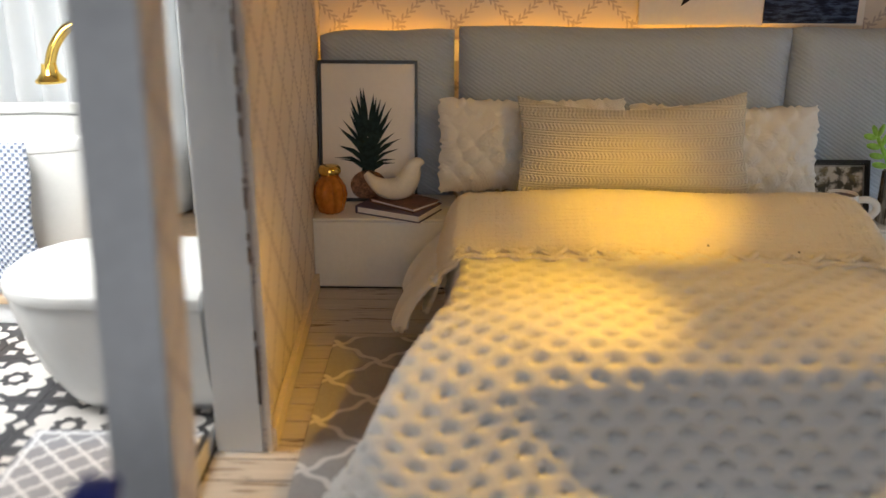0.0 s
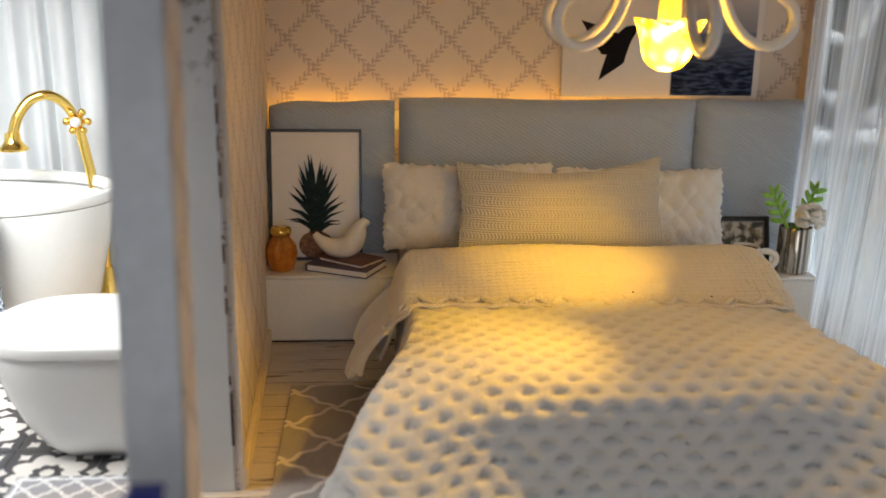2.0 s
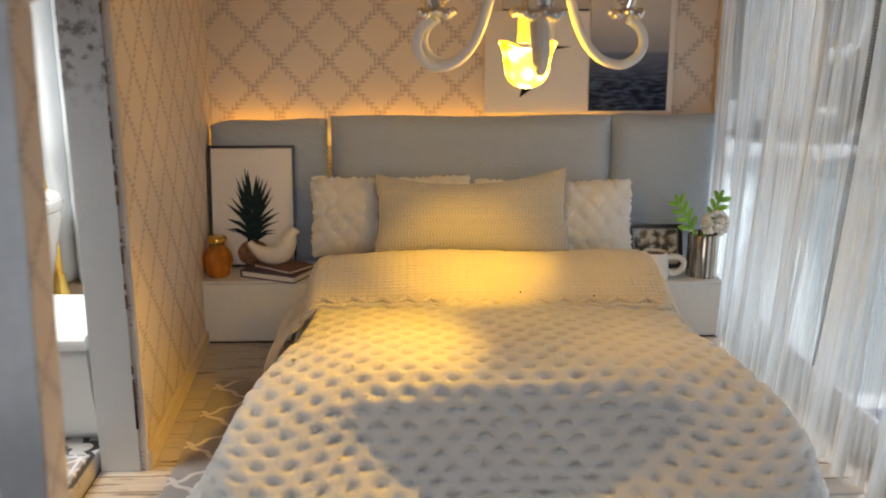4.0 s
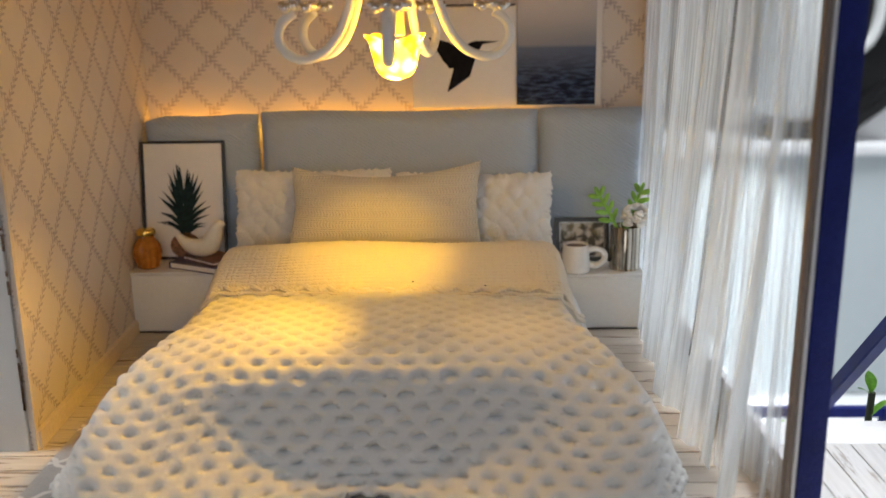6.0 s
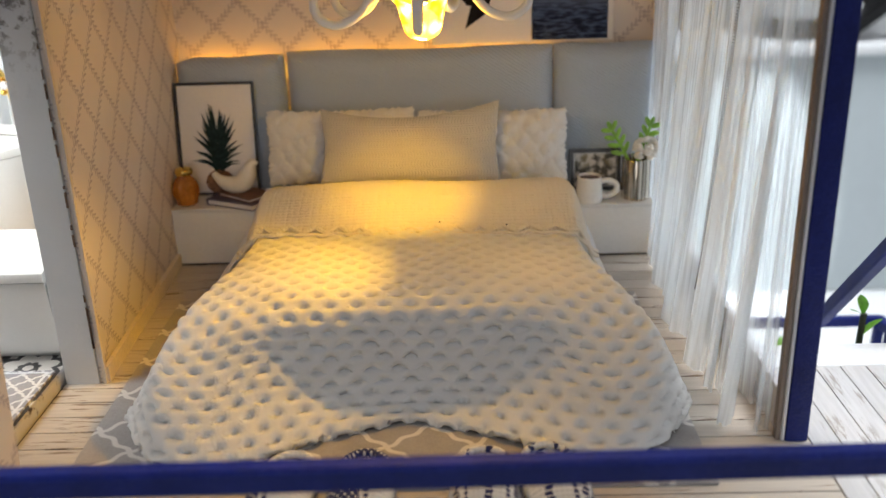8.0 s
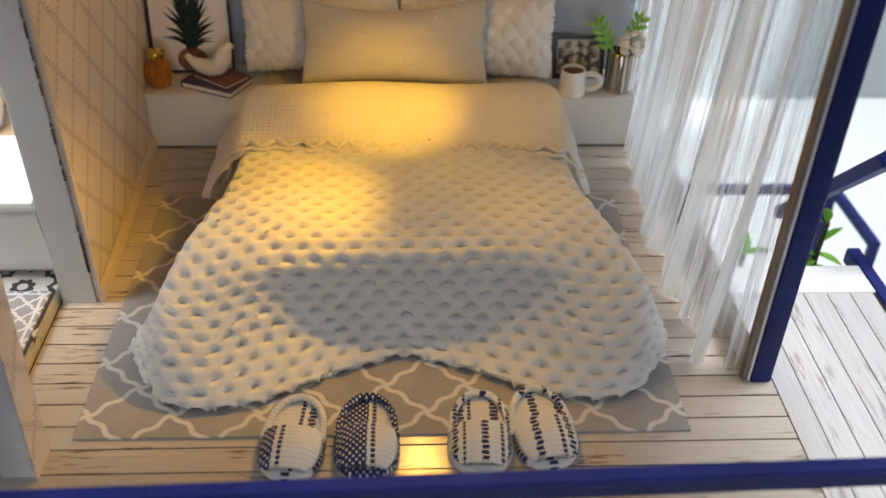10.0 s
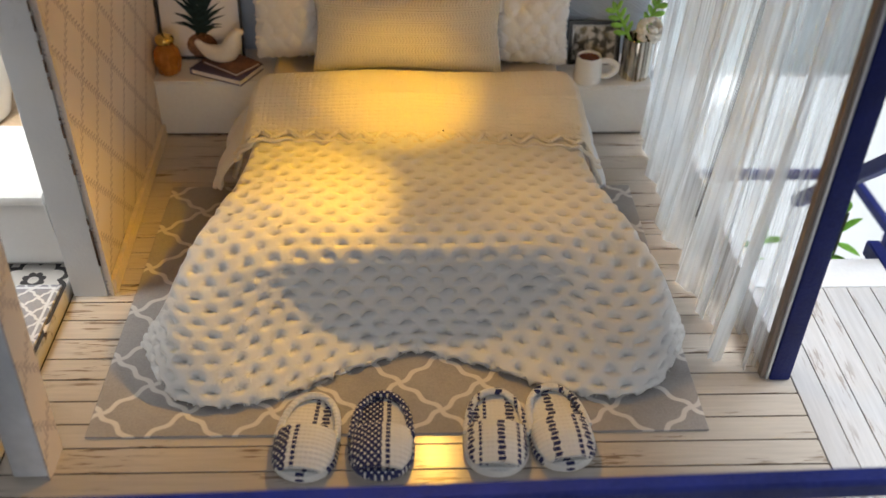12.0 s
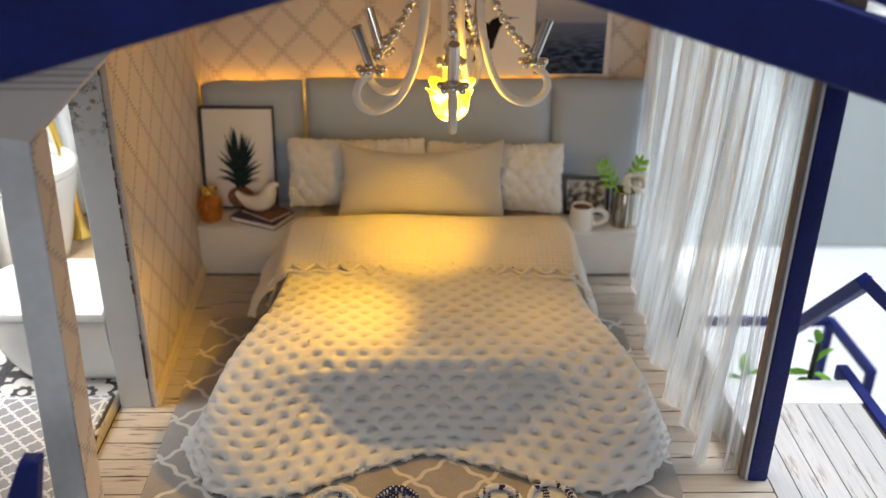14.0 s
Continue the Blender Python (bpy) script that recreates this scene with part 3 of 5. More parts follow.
def duvet_grid(nv=500, ns=600):
    v, s = np.meshgrid(np.linspace(0, 1, nv), np.linspace(-1, 1, ns), indexing="ij")
    # denser columns near the steep sides
    s = np.sign(s) * (1 - (1 - np.abs(s)) ** 1.25)
    knots = np.linspace(0, 1, 161)
    table = np.array([[[np.interp(k, FALL_AT, [p[c] for p in FALL[key]]) for c in (0, 1)] for k in knots] for key in FALL])
    table = soften(table, 1, 14)
    fine = np.linspace(0, 1, 81)
    table = np.array([[[np.interp(q, tuple(FALL), table[:, i, c]) for c in (0, 1)] for i in range(len(knots))] for q in fine])
    table = soften(table, 0, 12)
    ai, ki = np.abs(s) * 80, v * 160
    a0, k0 = np.minimum(ai.astype(int), 79), np.minimum(ki.astype(int), 159)
    fa, fk = (ai - a0)[..., None], (ki - k0)[..., None]
    yz = (1 - fa) * ((1 - fk) * table[a0, k0] + fk * table[a0, k0 + 1]) + fa * ((1 - fk) * table[a0 + 1, k0] + fk * table[a0 + 1, k0 + 1])
    y, top = yz[..., 0] + 0.02 * s * v, yz[..., 1]
    hw = np.interp(-y, (-2.98, -2.70, -2.55, -2.41, -2.26, -2.10, -1.95), (0.665, 0.676, 0.690, 0.724, 0.795, 0.885, 0.942))
    x = np.interp(v, (0, 0.5, 0.75, 1.0), (XC, XC + 0.004, XC + 0.012, 0.783)) + s * hw
    edge = np.minimum(np.interp(v, (0, 0.3, 0.6, 0.85, 1.0), (0.20, 0.15, 0.10, 0.06, 0.022)), top)
    a = np.interp(v, (0, 0.3, 0.46, 0.6, 0.75, 1.0), (0.92, 0.90, 0.89, 0.88, 0.88, 0.90))
    side = 1 - smooth01((np.abs(s) - a) / (1 - a)) ** 0.9
    z = edge + (top - edge) * side
    z += 0.005 * np.sin(x * 9 + y * 5) * smooth01((z - 0.06) / 0.2)
    # slack hollows and swells where the cloth turns the corners
    z += 0.008 * np.sin(x * 14 + 1) * np.sin(y * 12) * smooth01((v - 0.55) / 0.1) * smooth01((z - 0.04) / 0.1)
    return np.stack([x, y, z], -1)


def waffle(g, du, dv, deep, fuzz):
    """Presses staggered round cells into a cloth grid, by its own arc lengths."""
    n = normals(g)
    n *= np.sign(n[..., 2:3].mean())
    mid = g.shape[1] // 2
    step = np.linalg.norm(np.diff(g, axis=1), axis=2)
    U = np.concatenate([np.zeros((g.shape[0], 1)), np.cumsum(step, axis=1)], 1)
    U = U - U[:, mid:mid + 1]
    step = np.linalg.norm(np.diff(g, axis=0), axis=2)
    V = np.concatenate([np.zeros((1, g.shape[1])), np.cumsum(step, axis=0)], 0)
    V = 0.35 * V + 0.65 * V[:, mid:mid + 1]
    h = np.zeros(U.shape)
    for shift in (0.0, 0.5):
        iu, iv = np.floor(U / du + shift + 0.5), np.floor(V / dv + shift + 0.5)
        cu = U / du + shift - iu + 0.025 * np.sin(7.3 * iu + 3.1 * iv)
        cv = V / dv + shift - iv + 0.025 * np.sin(5.1 * iu + 8.7 * iv)
        # half-moons: rounded towards the head, blunt towards the foot
        r = np.sqrt((cu / 0.36) ** 2 + np.where(cv < 0, (cv / 0.34) ** 2, (cv / 0.18) ** 2))
        pit = smooth01((1.04 - r) / 0.46)
        rib = 0.22 * (0.5 + 0.5 * np.cos(cu * 2 * math.pi / 0.15)) * smooth01((pit - 0.5) / 0.4)
        h -= deep * pit * (1 - rib) * (0.9 + 0.2 * np.sin(3.7 * iu + 1.9 * iv))
    # the pile lies in soft cords between the cells
    cord = np.cos(U * 2 * math.pi / 0.0168 + 0.8 * np.sin(V * 37)) * (0.6 + 0.4 * np.sin(V * 41 + 5 * np.sin(U * 7)))
    h = h + fuzz * (0.5 * (np.random.default_rng(3).random(U.shape) - 0.5) + cord)
    return g + n * h[..., None]


sheet(waffle(duvet_grid(), 0.091, 0.083, 0.028, 0.0004), "duvet", WAFFLE, bed, "white honeycomb-waffle duvet draped to the floor", thick=0.018)


def frayed_edge():
    """Loose threads along the duvet's foot edge."""
    row = duvet_grid(24, 220)[-1]
    rng = random.Random(21)
    bm = None
    for k in range(90):
        i = rng.randrange(12, 208)
        p = Vector(row[i])
        p.z = max(p.z, 0.03)
        way = Vector((rng.uniform(-1, 1), rng.uniform(-1.4, -0.2), rng.uniform(-0.5, 0.5))).normalized()
        ln = rng.uniform(0.006, 0.018)
        bm = tube([p, p + way * ln * 0.5 + Vector((0, 0, 0.004)), p + way * ln - Vector((0, 0, 0.004))], 0.0013, 4, bm)
    return bm


part("frayed_edge", frayed_edge(), WAFFLE, bed, "loose white threads")["kind"] = "stuff"


def fold_grid(nv=130, ns=320):
    v, s = np.meshgrid(np.linspace(0, 1, nv), np.linspace(-1, 1, ns), indexing="ij")
    s = np.sign(s) * (1 - (1 - np.abs(s)) ** 1.5)
    y = 3.10 - (0.375 + 0.030 * s) * v - 0.03 * np.abs(s) ** 4 * v
    hw = np.interp(v, (0, 0.3, 1), (0.695, 0.725, 0.735))
    x = XC + s * hw
    crest = np.interp(v, (0, 0.10, 0.3, 0.55, 0.75, 0.94, 1), (0.40, 0.474, 0.486, 0.470, 0.438, 0.404, 0.388))
    edge = np.interp(v, (0, 0.5, 1), (0.28, 0.22, 0.19))
    side = 1 - smooth01((np.abs(s) - 0.84) / 0.16) ** 1.6 - 0.05 * np.abs(s) ** 4
    z = edge + (crest - edge) * side + 0.006 * np.sin(8 * x + 3 * y)
    return np.stack([x, y, z], -1)


def knit(g, rows, cols, deep):
    n = normals(g)
    n *= np.sign(n[..., 2:3].mean())
    nv, ns, _ = g.shape
    v, s = np.meshgrid(np.linspace(0, rows, nv), np.linspace(0, cols, ns), indexing="ij")
    rng = np.random.default_rng(5)
    h = deep * (np.sin(math.pi * v) ** 2 + 0.3 * np.cos(2 * math.pi * s) * np.sin(math.pi * v) ** 2) + deep * 0.2 * (rng.random(v.shape) - 0.5)
    return g + n * h[..., None]


sheet(waffle(knit(fold_grid(), 24, 62, 0.0034), 0.083, 0.066, -0.0015, 0.0006), "folded_cover", CROCHET, bed, "folded-back crocheted white cover", thick=0.013)


def lace_edge():
    """Lace hem: a zigzag cord between the cover and a thin border thread."""
    zig, low = [], []
    for i in range(0, 361):
        t = i / 360
        x = 0.070 + t * 1.435
        k = abs(x - XC) / 0.72
        z = 0.398 - 0.105 * smooth01(np.array((k - 0.84) / 0.18)).item()
        w = 2 / math.pi * math.asin(0.92 * math.sin(t * 2 * math.pi * 15 + 0.6 * math.sin(t * 19)))
        wob = 0.005 * math.sin(t * 47) + 0.054 - 0.060 * t
        zig.append((x, 2.668 + 0.034 * w + wob, z + 0.003 + 0.003 * w))
        low.append((x + 0.006 * math.sin(t * 170), 2.632 + 0.007 * math.sin(t * 2 * math.pi * 15) + wob, z - 0.002))
    bm = tube(zig, [0.0105 + 0.0025 * math.sin(i * 2.3) for i in range(361)], 6)
    return tube(low, 0.0075, 6, bm)


part("lace_hem", lace_edge(), CROCHET, bed, "scalloped lace hem")


def side_drop(sign):
    nv, ns = 30, 60
    v, t = np.meshgrid(np.linspace(0, 1, nv), np.linspace(0, 1, ns), indexing="ij")
    y = 3.12 - 0.02 * v - (0.44 - 0.06 * v) * t
    ripple = (np.sin(t * 15 + 1) * 0.016 + 0.008 * np.sin(t * 31)) * v
    reach = 0.140 if sign < 0 else 0.085
    out = 0.690 + reach * np.sin(v * 1.5) * (0.75 + 0.25 * np.sin(t * 3.1)) + ripple
    x = XC + sign * out
    # the hem runs to a point and is a little ragged
    low = 0.045 + 0.22 * np.abs(t - 0.5) ** 1.2 + 0.006 * np.sin(t * 43) + 0.004 * np.sin(t * 97)
    z = 0.315 - (0.315 - low) * v ** 1.1
    return np.stack([x, y, z], -1)


sheet(side_drop(-1), "side_drop", SHEET, bed, "hanging white sheet corner", thick=0.006)
sheet(side_drop(1), "side_drop", SHEET, bed, "hanging white sheet corner", thick=0.006)

for px, py, pz in ((0.888, 2.673, 0.438), (1.150, 2.660, 0.425)):
    part("speck", box(px - 0.003, px + 0.003, py - 0.003, py + 0.003, pz - 0.002, pz + 0.002, 0.001), BLACK, bed, "tiny black speck")

# headboard: three padded panels on a thin board
headboard = thing("headboard", (XC, 3.75, 0), "padded blue-grey upholstered headboard in three panels", "headboard")


def pad(x0, x1, z0, z1, y_front, y_back, sag=0.0):
    n, m = 36, 30
    bm = bmesh.new()
    rows = []
    for j in range(m + 1):
        row = []
        for i in range(n + 1):
            a, b = i / n, j / m
            ed = min(a * (x1 - x0), (1 - a) * (x1 - x0), b * (z1 - z0), (1 - b) * (z1 - z0))
            puff = 1 - math.exp(-ed / 0.028)
            y = y_back - (y_back - y_front) * (0.35 + 0.65 * puff)
            zz = z0 + b * (z1 - z0) - sag * math.exp(-a * 7) * b + 0.004 * math.sin(a * 9) * b
            row.append(bm.verts.new((x0 + a * (x1 - x0), y, zz)))
        rows.append(row)
    for lo, hi in zip(rows, rows[1:]):
        for i in range(n):
            bm.faces.new((lo[i], lo[i + 1], hi[i + 1], hi[i]))
    rim = rows[0] + [r[-1] for r in rows[1:]] + rows[-1][-2::-1] + [r[0] for r in rows[-2:0:-1]]
    back = [bm.verts.new((v.co.x, y_back, v.co.z)) for v in rim]
    for i in range(len(rim)):
        j = (i + 1) % len(rim)
        bm.faces.new((rim[j], rim[i], back[i], back[j]))
    bm.faces.new(back[::-1])
    return bm


part("panel", pad(-0.398, 0.128, 0.0, 0.925, 3.705, 3.80, sag=0.025), HEAD_CLOTH, headboard)
part("panel", pad(0.146, 1.432, 0.0, 0.938, 3.70, 3.80), HEAD_CLOTH, headboard)
part("panel", pad(1.438, 1.925, 0.0, 0.940, 3.705, 3.80), HEAD_CLOTH, headboard)
strip = thing("led_strip", (0.4, 3.84, 0.80), "warm led strip glowing behind the headboard", "light strip")
warm = Net("warm_led")
WARM_LED = warm.done((1, 0.6, 0.2), 0.4, Emission_Color=(1.0, 0.42, 0.02), Emission_Strength=6.0)
for x0, x1 in ((-0.36, 0.10), (0.175, 1.40)):
    part("strip", box(x0, x1, 3.838, 3.85, 0.80, 0.892, 0.002), WARM_LED, strip)
part("carrier", box(-0.38, 1.42, 3.851, 3.884, 0.795, 0.880, 0.002), WHITE_PAINT, strip)


# pillows
def cushion(cx, y, z0, w, h, thick, lean, turn, bumps, nu=90, nv=70, ear=0.0, droop=0.0, soft=0.0, ragged=0.0):
    """A filled cushion standing on its long edge; returns front and back as one closed grid."""
    u, v = np.meshgrid(np.linspace(-1, 1, nu), np.linspace(-1, 1, nv), indexing="xy")
    prof = np.clip((1 - np.abs(u) ** 2.4) * (1 - np.abs(v) ** 2.4), 0, 1) ** 0.55
    px = u * w / 2 * (1 - 0.05 * (1 - np.abs(v)) - soft * np.abs(v) ** 4)
    px = px + ragged * np.abs(u) ** 8 * np.sin(v * 31 + 2 * np.sin(v * 13))
    pz = ragged * np.abs(v) ** 8 * np.sin(u * 47 + 2 * np.sin(u * 17)) + v * h / 2 * (1 - 0.10 * (1 - np.abs(u) ** 2) - soft * np.abs(u) ** 4) + ear * u * (v > 0) * v - droop * (1 - u * u) * (v > 0) * v * 0.5
    out = []
    for sign in (-1, 1):
        py = sign * prof * thick / 2
        py = py + sign * (0.30 + 0.70 * prof) * bumps(px, pz)
        out.append(np.stack([px, py, pz], -1))
    m = Matrix.Translation((cx, y, z0 + h / 2)) @ Euler((radians(-lean), 0, radians(turn))).to_matrix().to_4x4()
    r = np.array(m.to_3x3())
    t = np.array(m.translation)
    return [g @ r.T + t for g in out]


def add_cushion(name, grids, mat, label, category="pillow", group=""):
    front, back = grids
    nv, nu, _ = front.shape
    verts = front.reshape(-1, 3).tolist() + back.reshape(-1, 3).tolist()
    n0 = nv * nu
    faces = [(r * nu + c, r * nu + c + 1, (r + 1) * nu + c + 1, (r + 1) * nu + c) for r in range(nv - 1) for c in range(nu - 1)]
    faces += [tuple(n0 + i for i in f[::-1]) for f in faces]
    rim = [c for c in range(nu)] + [r * nu + nu - 1 for r in range(1, nv)] + [(nv - 1) * nu + c for c in range(nu - 2, -1, -1)] + [r * nu for r in range(nv - 2, 0, -1)]
    for i, a in enumerate(rim):
        c = rim[(i + 1) % len(rim)]
        faces.append((c, a, n0 + a, n0 + c))
    at = tuple(front.reshape(-1, 3).mean(0))
    return tagged(raw(name, verts, faces, mat, None, "", True, at), label, category, group)


def rose_bumps(px, pz):
    h = np.zeros(px.shape)
    for shift in (0.0, 0.5):
        iu, iv = np.floor(px / 0.086 + shift + 0.5), np.floor(pz / 0.096 + shift + 0.5)
        cu = px / 0.086 + shift - iu + 0.12 * np.sin(9.1 * iu + 4.3 * iv)
        cv = pz / 0.096 + shift - iv + 0.12 * np.sin(6.7 * iu + 7.9 * iv)
        r = np.sqrt(cu ** 2 + cv ** 2)
        swirl = 0.10 * np.sin(r * 38 + np.arctan2(cv, cu) * 2 + 3 * iu)
        h = np.maximum(h, np.exp(-(r / 0.34) ** 3) * (1 + swirl) * (0.85 + 0.25 * np.sin(5.1 * iu + 2.3 * iv)))
    ragged = np.random.default_rng(2).random(px.shape)
    return 0.028 * h + 0.0045 * ragged


def knit_bumps(px, pz):
    return 0.0003 * np.sin(pz * 2 * math.pi / 0.0185) + 0.004 * np.sin(px * 11) * np.sin(pz * 9)


add_cushion("plush_pillow", cushion(0.420, 3.47, 0.36, 0.71, 0.365, 0.19, 14, 1, rose_bumps, nu=190, nv=120, soft=0.04, ragged=0.004), PLUSH, "white plush pillow leaning on the headboard", group="pillows on the bed")
add_cushion("plush_pillow", cushion(1.125, 3.47, 0.33, 0.71, 0.375, 0.19, 14, -2, rose_bumps, nu=190, nv=120, soft=0.04, ragged=0.004), PLUSH, "white plush pillow leaning on the headboard", group="pillows on the bed")
n = Net("oatmeal_knit")
x, y, z = n.xyz()
rows = n.m("SINE", n.m("MULTIPLY", z, 760.0))
band = n.ramp(n.m("SINE", n.m("MULTIPLY", z, 150.0)), -0.5, 0.5)
stitch = n.m("SINE", n.m("ADD", n.m("MULTIPLY", x, 480.0), n.m("MULTIPLY", n.m("SINE", n.m("MULTIPLY", z, 230.0)), 1.3)))
h = n.m("ADD", n.m("MULTIPLY", rows, n.m("SUBTRACT", 0.55, n.m("MULTIPLY", band, 0.40))), n.m("MULTIPLY", stitch, n.m("ADD", 0.12, n.m("MULTIPLY", band, 0.60))))
n.bump(n.m("ADD", h, n.m("MULTIPLY", n.noise(110, 4), 1.4)), 0.60, 0.006)
tone = n.m("ADD", n.m("MULTIPLY", n.ramp(h, -1.0, 1.0), 0.7), n.m("MULTIPLY", n.noise(70, 4), 0.3))
OATMEAL = n.done(n.mix(tone, (0.47, 0.46, 0.44), (0.62, 0.60, 0.56)), 0.95, Sheen_Weight=0.2)
add_cushion("knitted_cushion", cushion(0.752, 3.25, 0.41, 0.80, 0.375, 0.15, 28, -1, knit_bumps, nu=200, nv=110, ear=0.012, droop=0.085), OATMEAL, "oblong oatmeal-grey knitted cushion in front of the pillows", "cushion")

# ---------------------------------------------------------------- bedside shelves
def bedside(x0, x1, height, label):
    ob = thing("bedside_cabinet", ((x0 + x1) / 2, 3.52, 0), label, "bedside cabinet", "bedside cabinets")
    part("body", box(x0, x1, 3.375, 3.695, 0.006, height - 0.012, 0.006), LAMINATE, ob)
    part("cabinet_top", box(x0 - 0.003, x1 + 0.003, 3.370, 3.698, height - 0.011, height, 0.004), LAMINATE, ob)
    part("plinth", box(x0 + 0.004, x1 - 0.004, 3.380, 3.69, 0.0, 0.006, 0), BLACK, ob)
    return ob


NSL, NSR = 0.283, 0.258
bedside(-0.396, 0.135, NSL, "low white bedside cabinet with a plain front")
bedside(1.440, 1.872, NSR, "low white bedside cabinet with a plain front")


# ---------------------------------------------------------------- sheer curtains at the window
def sheer(name, body, spread, colour=(0.88, 0.93, 0.97)):
    """Voile: body is how much of it covers, spread how far its streaks differ."""
    n = Net(name)
    x, y, z = n.xyz()
    streak = n.noise(1.0, 3, 0.6, n.join(0.0, n.m("MULTIPLY", y, 7.0), n.m("MULTIPLY", z, 0.5)))
    broad = n.noise(1.0, 2, 0.5, n.join(0.0, n.m("MULTIPLY", y, 6.0), n.m("MULTIPLY", z, 0.7)))
    mesh_v = n.m("ABSOLUTE", n.m("SINE", n.m("MULTIPLY", y, 420.0)))
    mesh_h = n.m("ABSOLUTE", n.m("SINE", n.m("MULTIPLY", z, 420.0)))
    weave = n.m("MULTIPLY", n.m("ADD", mesh_v, mesh_h), 0.05)
    cover = n.m("ADD", n.m("MULTIPLY", n.ramp(streak, 0.40, 0.60), spread * 0.6), n.m("MULTIPLY", n.ramp(broad, 0.35, 0.65), spread * 0.4))
    fine = n.noise(1.0, 2, 0.5, n.join(0.0, n.m("MULTIPLY", y, 46.0), n.m("MULTIPLY", z, 1.1)))
    cover = n.m("ADD", cover, n.m("MULTIPLY", n.m("SUBTRACT", n.ramp(fine, 0.38, 0.62), 0.5), 0.26))
    solid = n.m("ADD", n.m("SUBTRACT", cover, spread * 0.5), n.m("ADD", body - 0.06, weave))
    clear = n.node("ShaderNodeBsdfTransparent")
    soft = n.node("ShaderNodeBsdfTranslucent")
    soft.inputs[0].default_value = (*colour, 1)
    face = n.node("ShaderNodeBsdfDiffuse")
    face.inputs[0].default_value = (*colour, 1)
    cloth = n.node("ShaderNodeMixShader")
    cloth.inputs[0].default_value = 0.62
    n.tree.links.new(face.outputs[0], cloth.inputs[1])
    n.tree.links.new(soft.outputs[0], cloth.inputs[2])
    both = n.node("ShaderNodeMixShader")
    n.put(both.inputs[0], n.m("MINIMUM", n.m("MAXIMUM", solid, 0.04), 0.97))
    n.tree.links.new(clear.outputs[0], both.inputs[1])
    n.tree.links.new(cloth.outputs[0], both.inputs[2])
    n.tree.links.new(both.outputs[0], n.out.inputs[0])
    n.tree.nodes.remove(n.bsdf)
    return n.mat


VEIL = sheer("sheer_voile_thin", 0.22, 0.34)
SHEER = sheer("sheer_voile", 0.62, 0.62)
SILKY = sheer("sheer_voile_gathered", 0.76, 0.50)
n = Net("backlit_mesh_selvedge")
x, y, z = n.xyz()
thread = n.m("MAXIMUM", n.m("SINE", n.m("MULTIPLY", y, 900.0)), n.m("SINE", n.m("MULTIPLY", z, 620.0)))
n.put(n.bsdf.inputs["Alpha"], n.m("MULTIPLY", n.ramp(thread, 0.2, 0.7), 0.85))
# threads coloured near black, as the mesh looks against the bright window
NET_EDGE = n.done((0.05, 0.05, 0.06), 0.8)


def curtain_grid(y_top, y_low, x_top, lean, pleats, deep, seed, z_top=1.70, z_low=0.012):
    """Gathered cloth: pleats that double back on themselves, widening and leaning into the room towards the floor."""
    nv, ns = 50, 40 + 22 * pleats
    v, t = np.meshgrid(np.linspace(0, 1, nv), np.linspace(0, 1, ns), indexing="ij")
    rng = np.random.default_rng(seed)
    ph = rng.random(5) * 6.28
    a = y_top[0] + (y_top[1] - y_top[0]) * t
    b = y_low[0] + (y_low[1] - y_low[0]) * t
    y = a + (b - a) * v ** 1.3
    turn = t * pleats * 6.28 + 0.9 * np.sin(t * 7 + ph[0]) + 0.35 * np.sin(v * 2.6 + ph[1] + 3 * t)
    gather = abs(y_top[0] - y_top[1]) / (pleats * 6.28)
    swell = 0.75 + 0.5 * np.sin(t * 11 + ph[2]) ** 2
    y = y + 1.25 * gather * swell * np.sin(turn) * (1 - 0.25 * v)
    x = x_top + deep * swell * np.cos(turn) * (0.7 + 0.5 * v) - lean * v ** 1.5 * (0.8 + 0.2 * np.sin(t * 5 + ph[3]))
    z = z_top + (z_low - z_top) * v + 0.006 * np.sin(t * 40) * v
    return np.stack([x, y, z], -1)


def back_curtain_grid():
    nv, ns = 30, 220
    v, t = np.meshgrid(np.linspace(0, 1, nv), np.linspace(0, 1, ns), indexing="ij")
    x = -2.15 + 1.62 * t + 0.01 * np.sin(t * 90)
    y = 3.80 + 0.035 * np.sin(t * 2 * math.pi * 17 + 0.5 * np.sin(t * 25)) * (0.7 + 0.3 * v)
    z = 1.75 - 1.58 * v
    return np.stack([x, y, z], -1)


def selvedge(line, drape, wide, low=1.0):
    """A ribbon of open mesh along the edge of a panel."""
    rows = line[: max(2, int(len(line) * low))]
    taper = np.interp(np.linspace(0, 1, len(rows)), (0, 0.25, 0.6, 1), (0.45, 0.8, 1.0, 0.25))[:, None]
    across = np.linspace(0, 1, 4)[None, :]
    g = np.stack([rows[:, None, 0] - 0.006 - 0.012 * across, rows[:, None, 1] + wide * taper * across, rows[:, None, 2] + 0 * across], -1)
    sheet(g, "selvedge", NET_EDGE, drape, "open-mesh selvedge painted dark as if backlit")


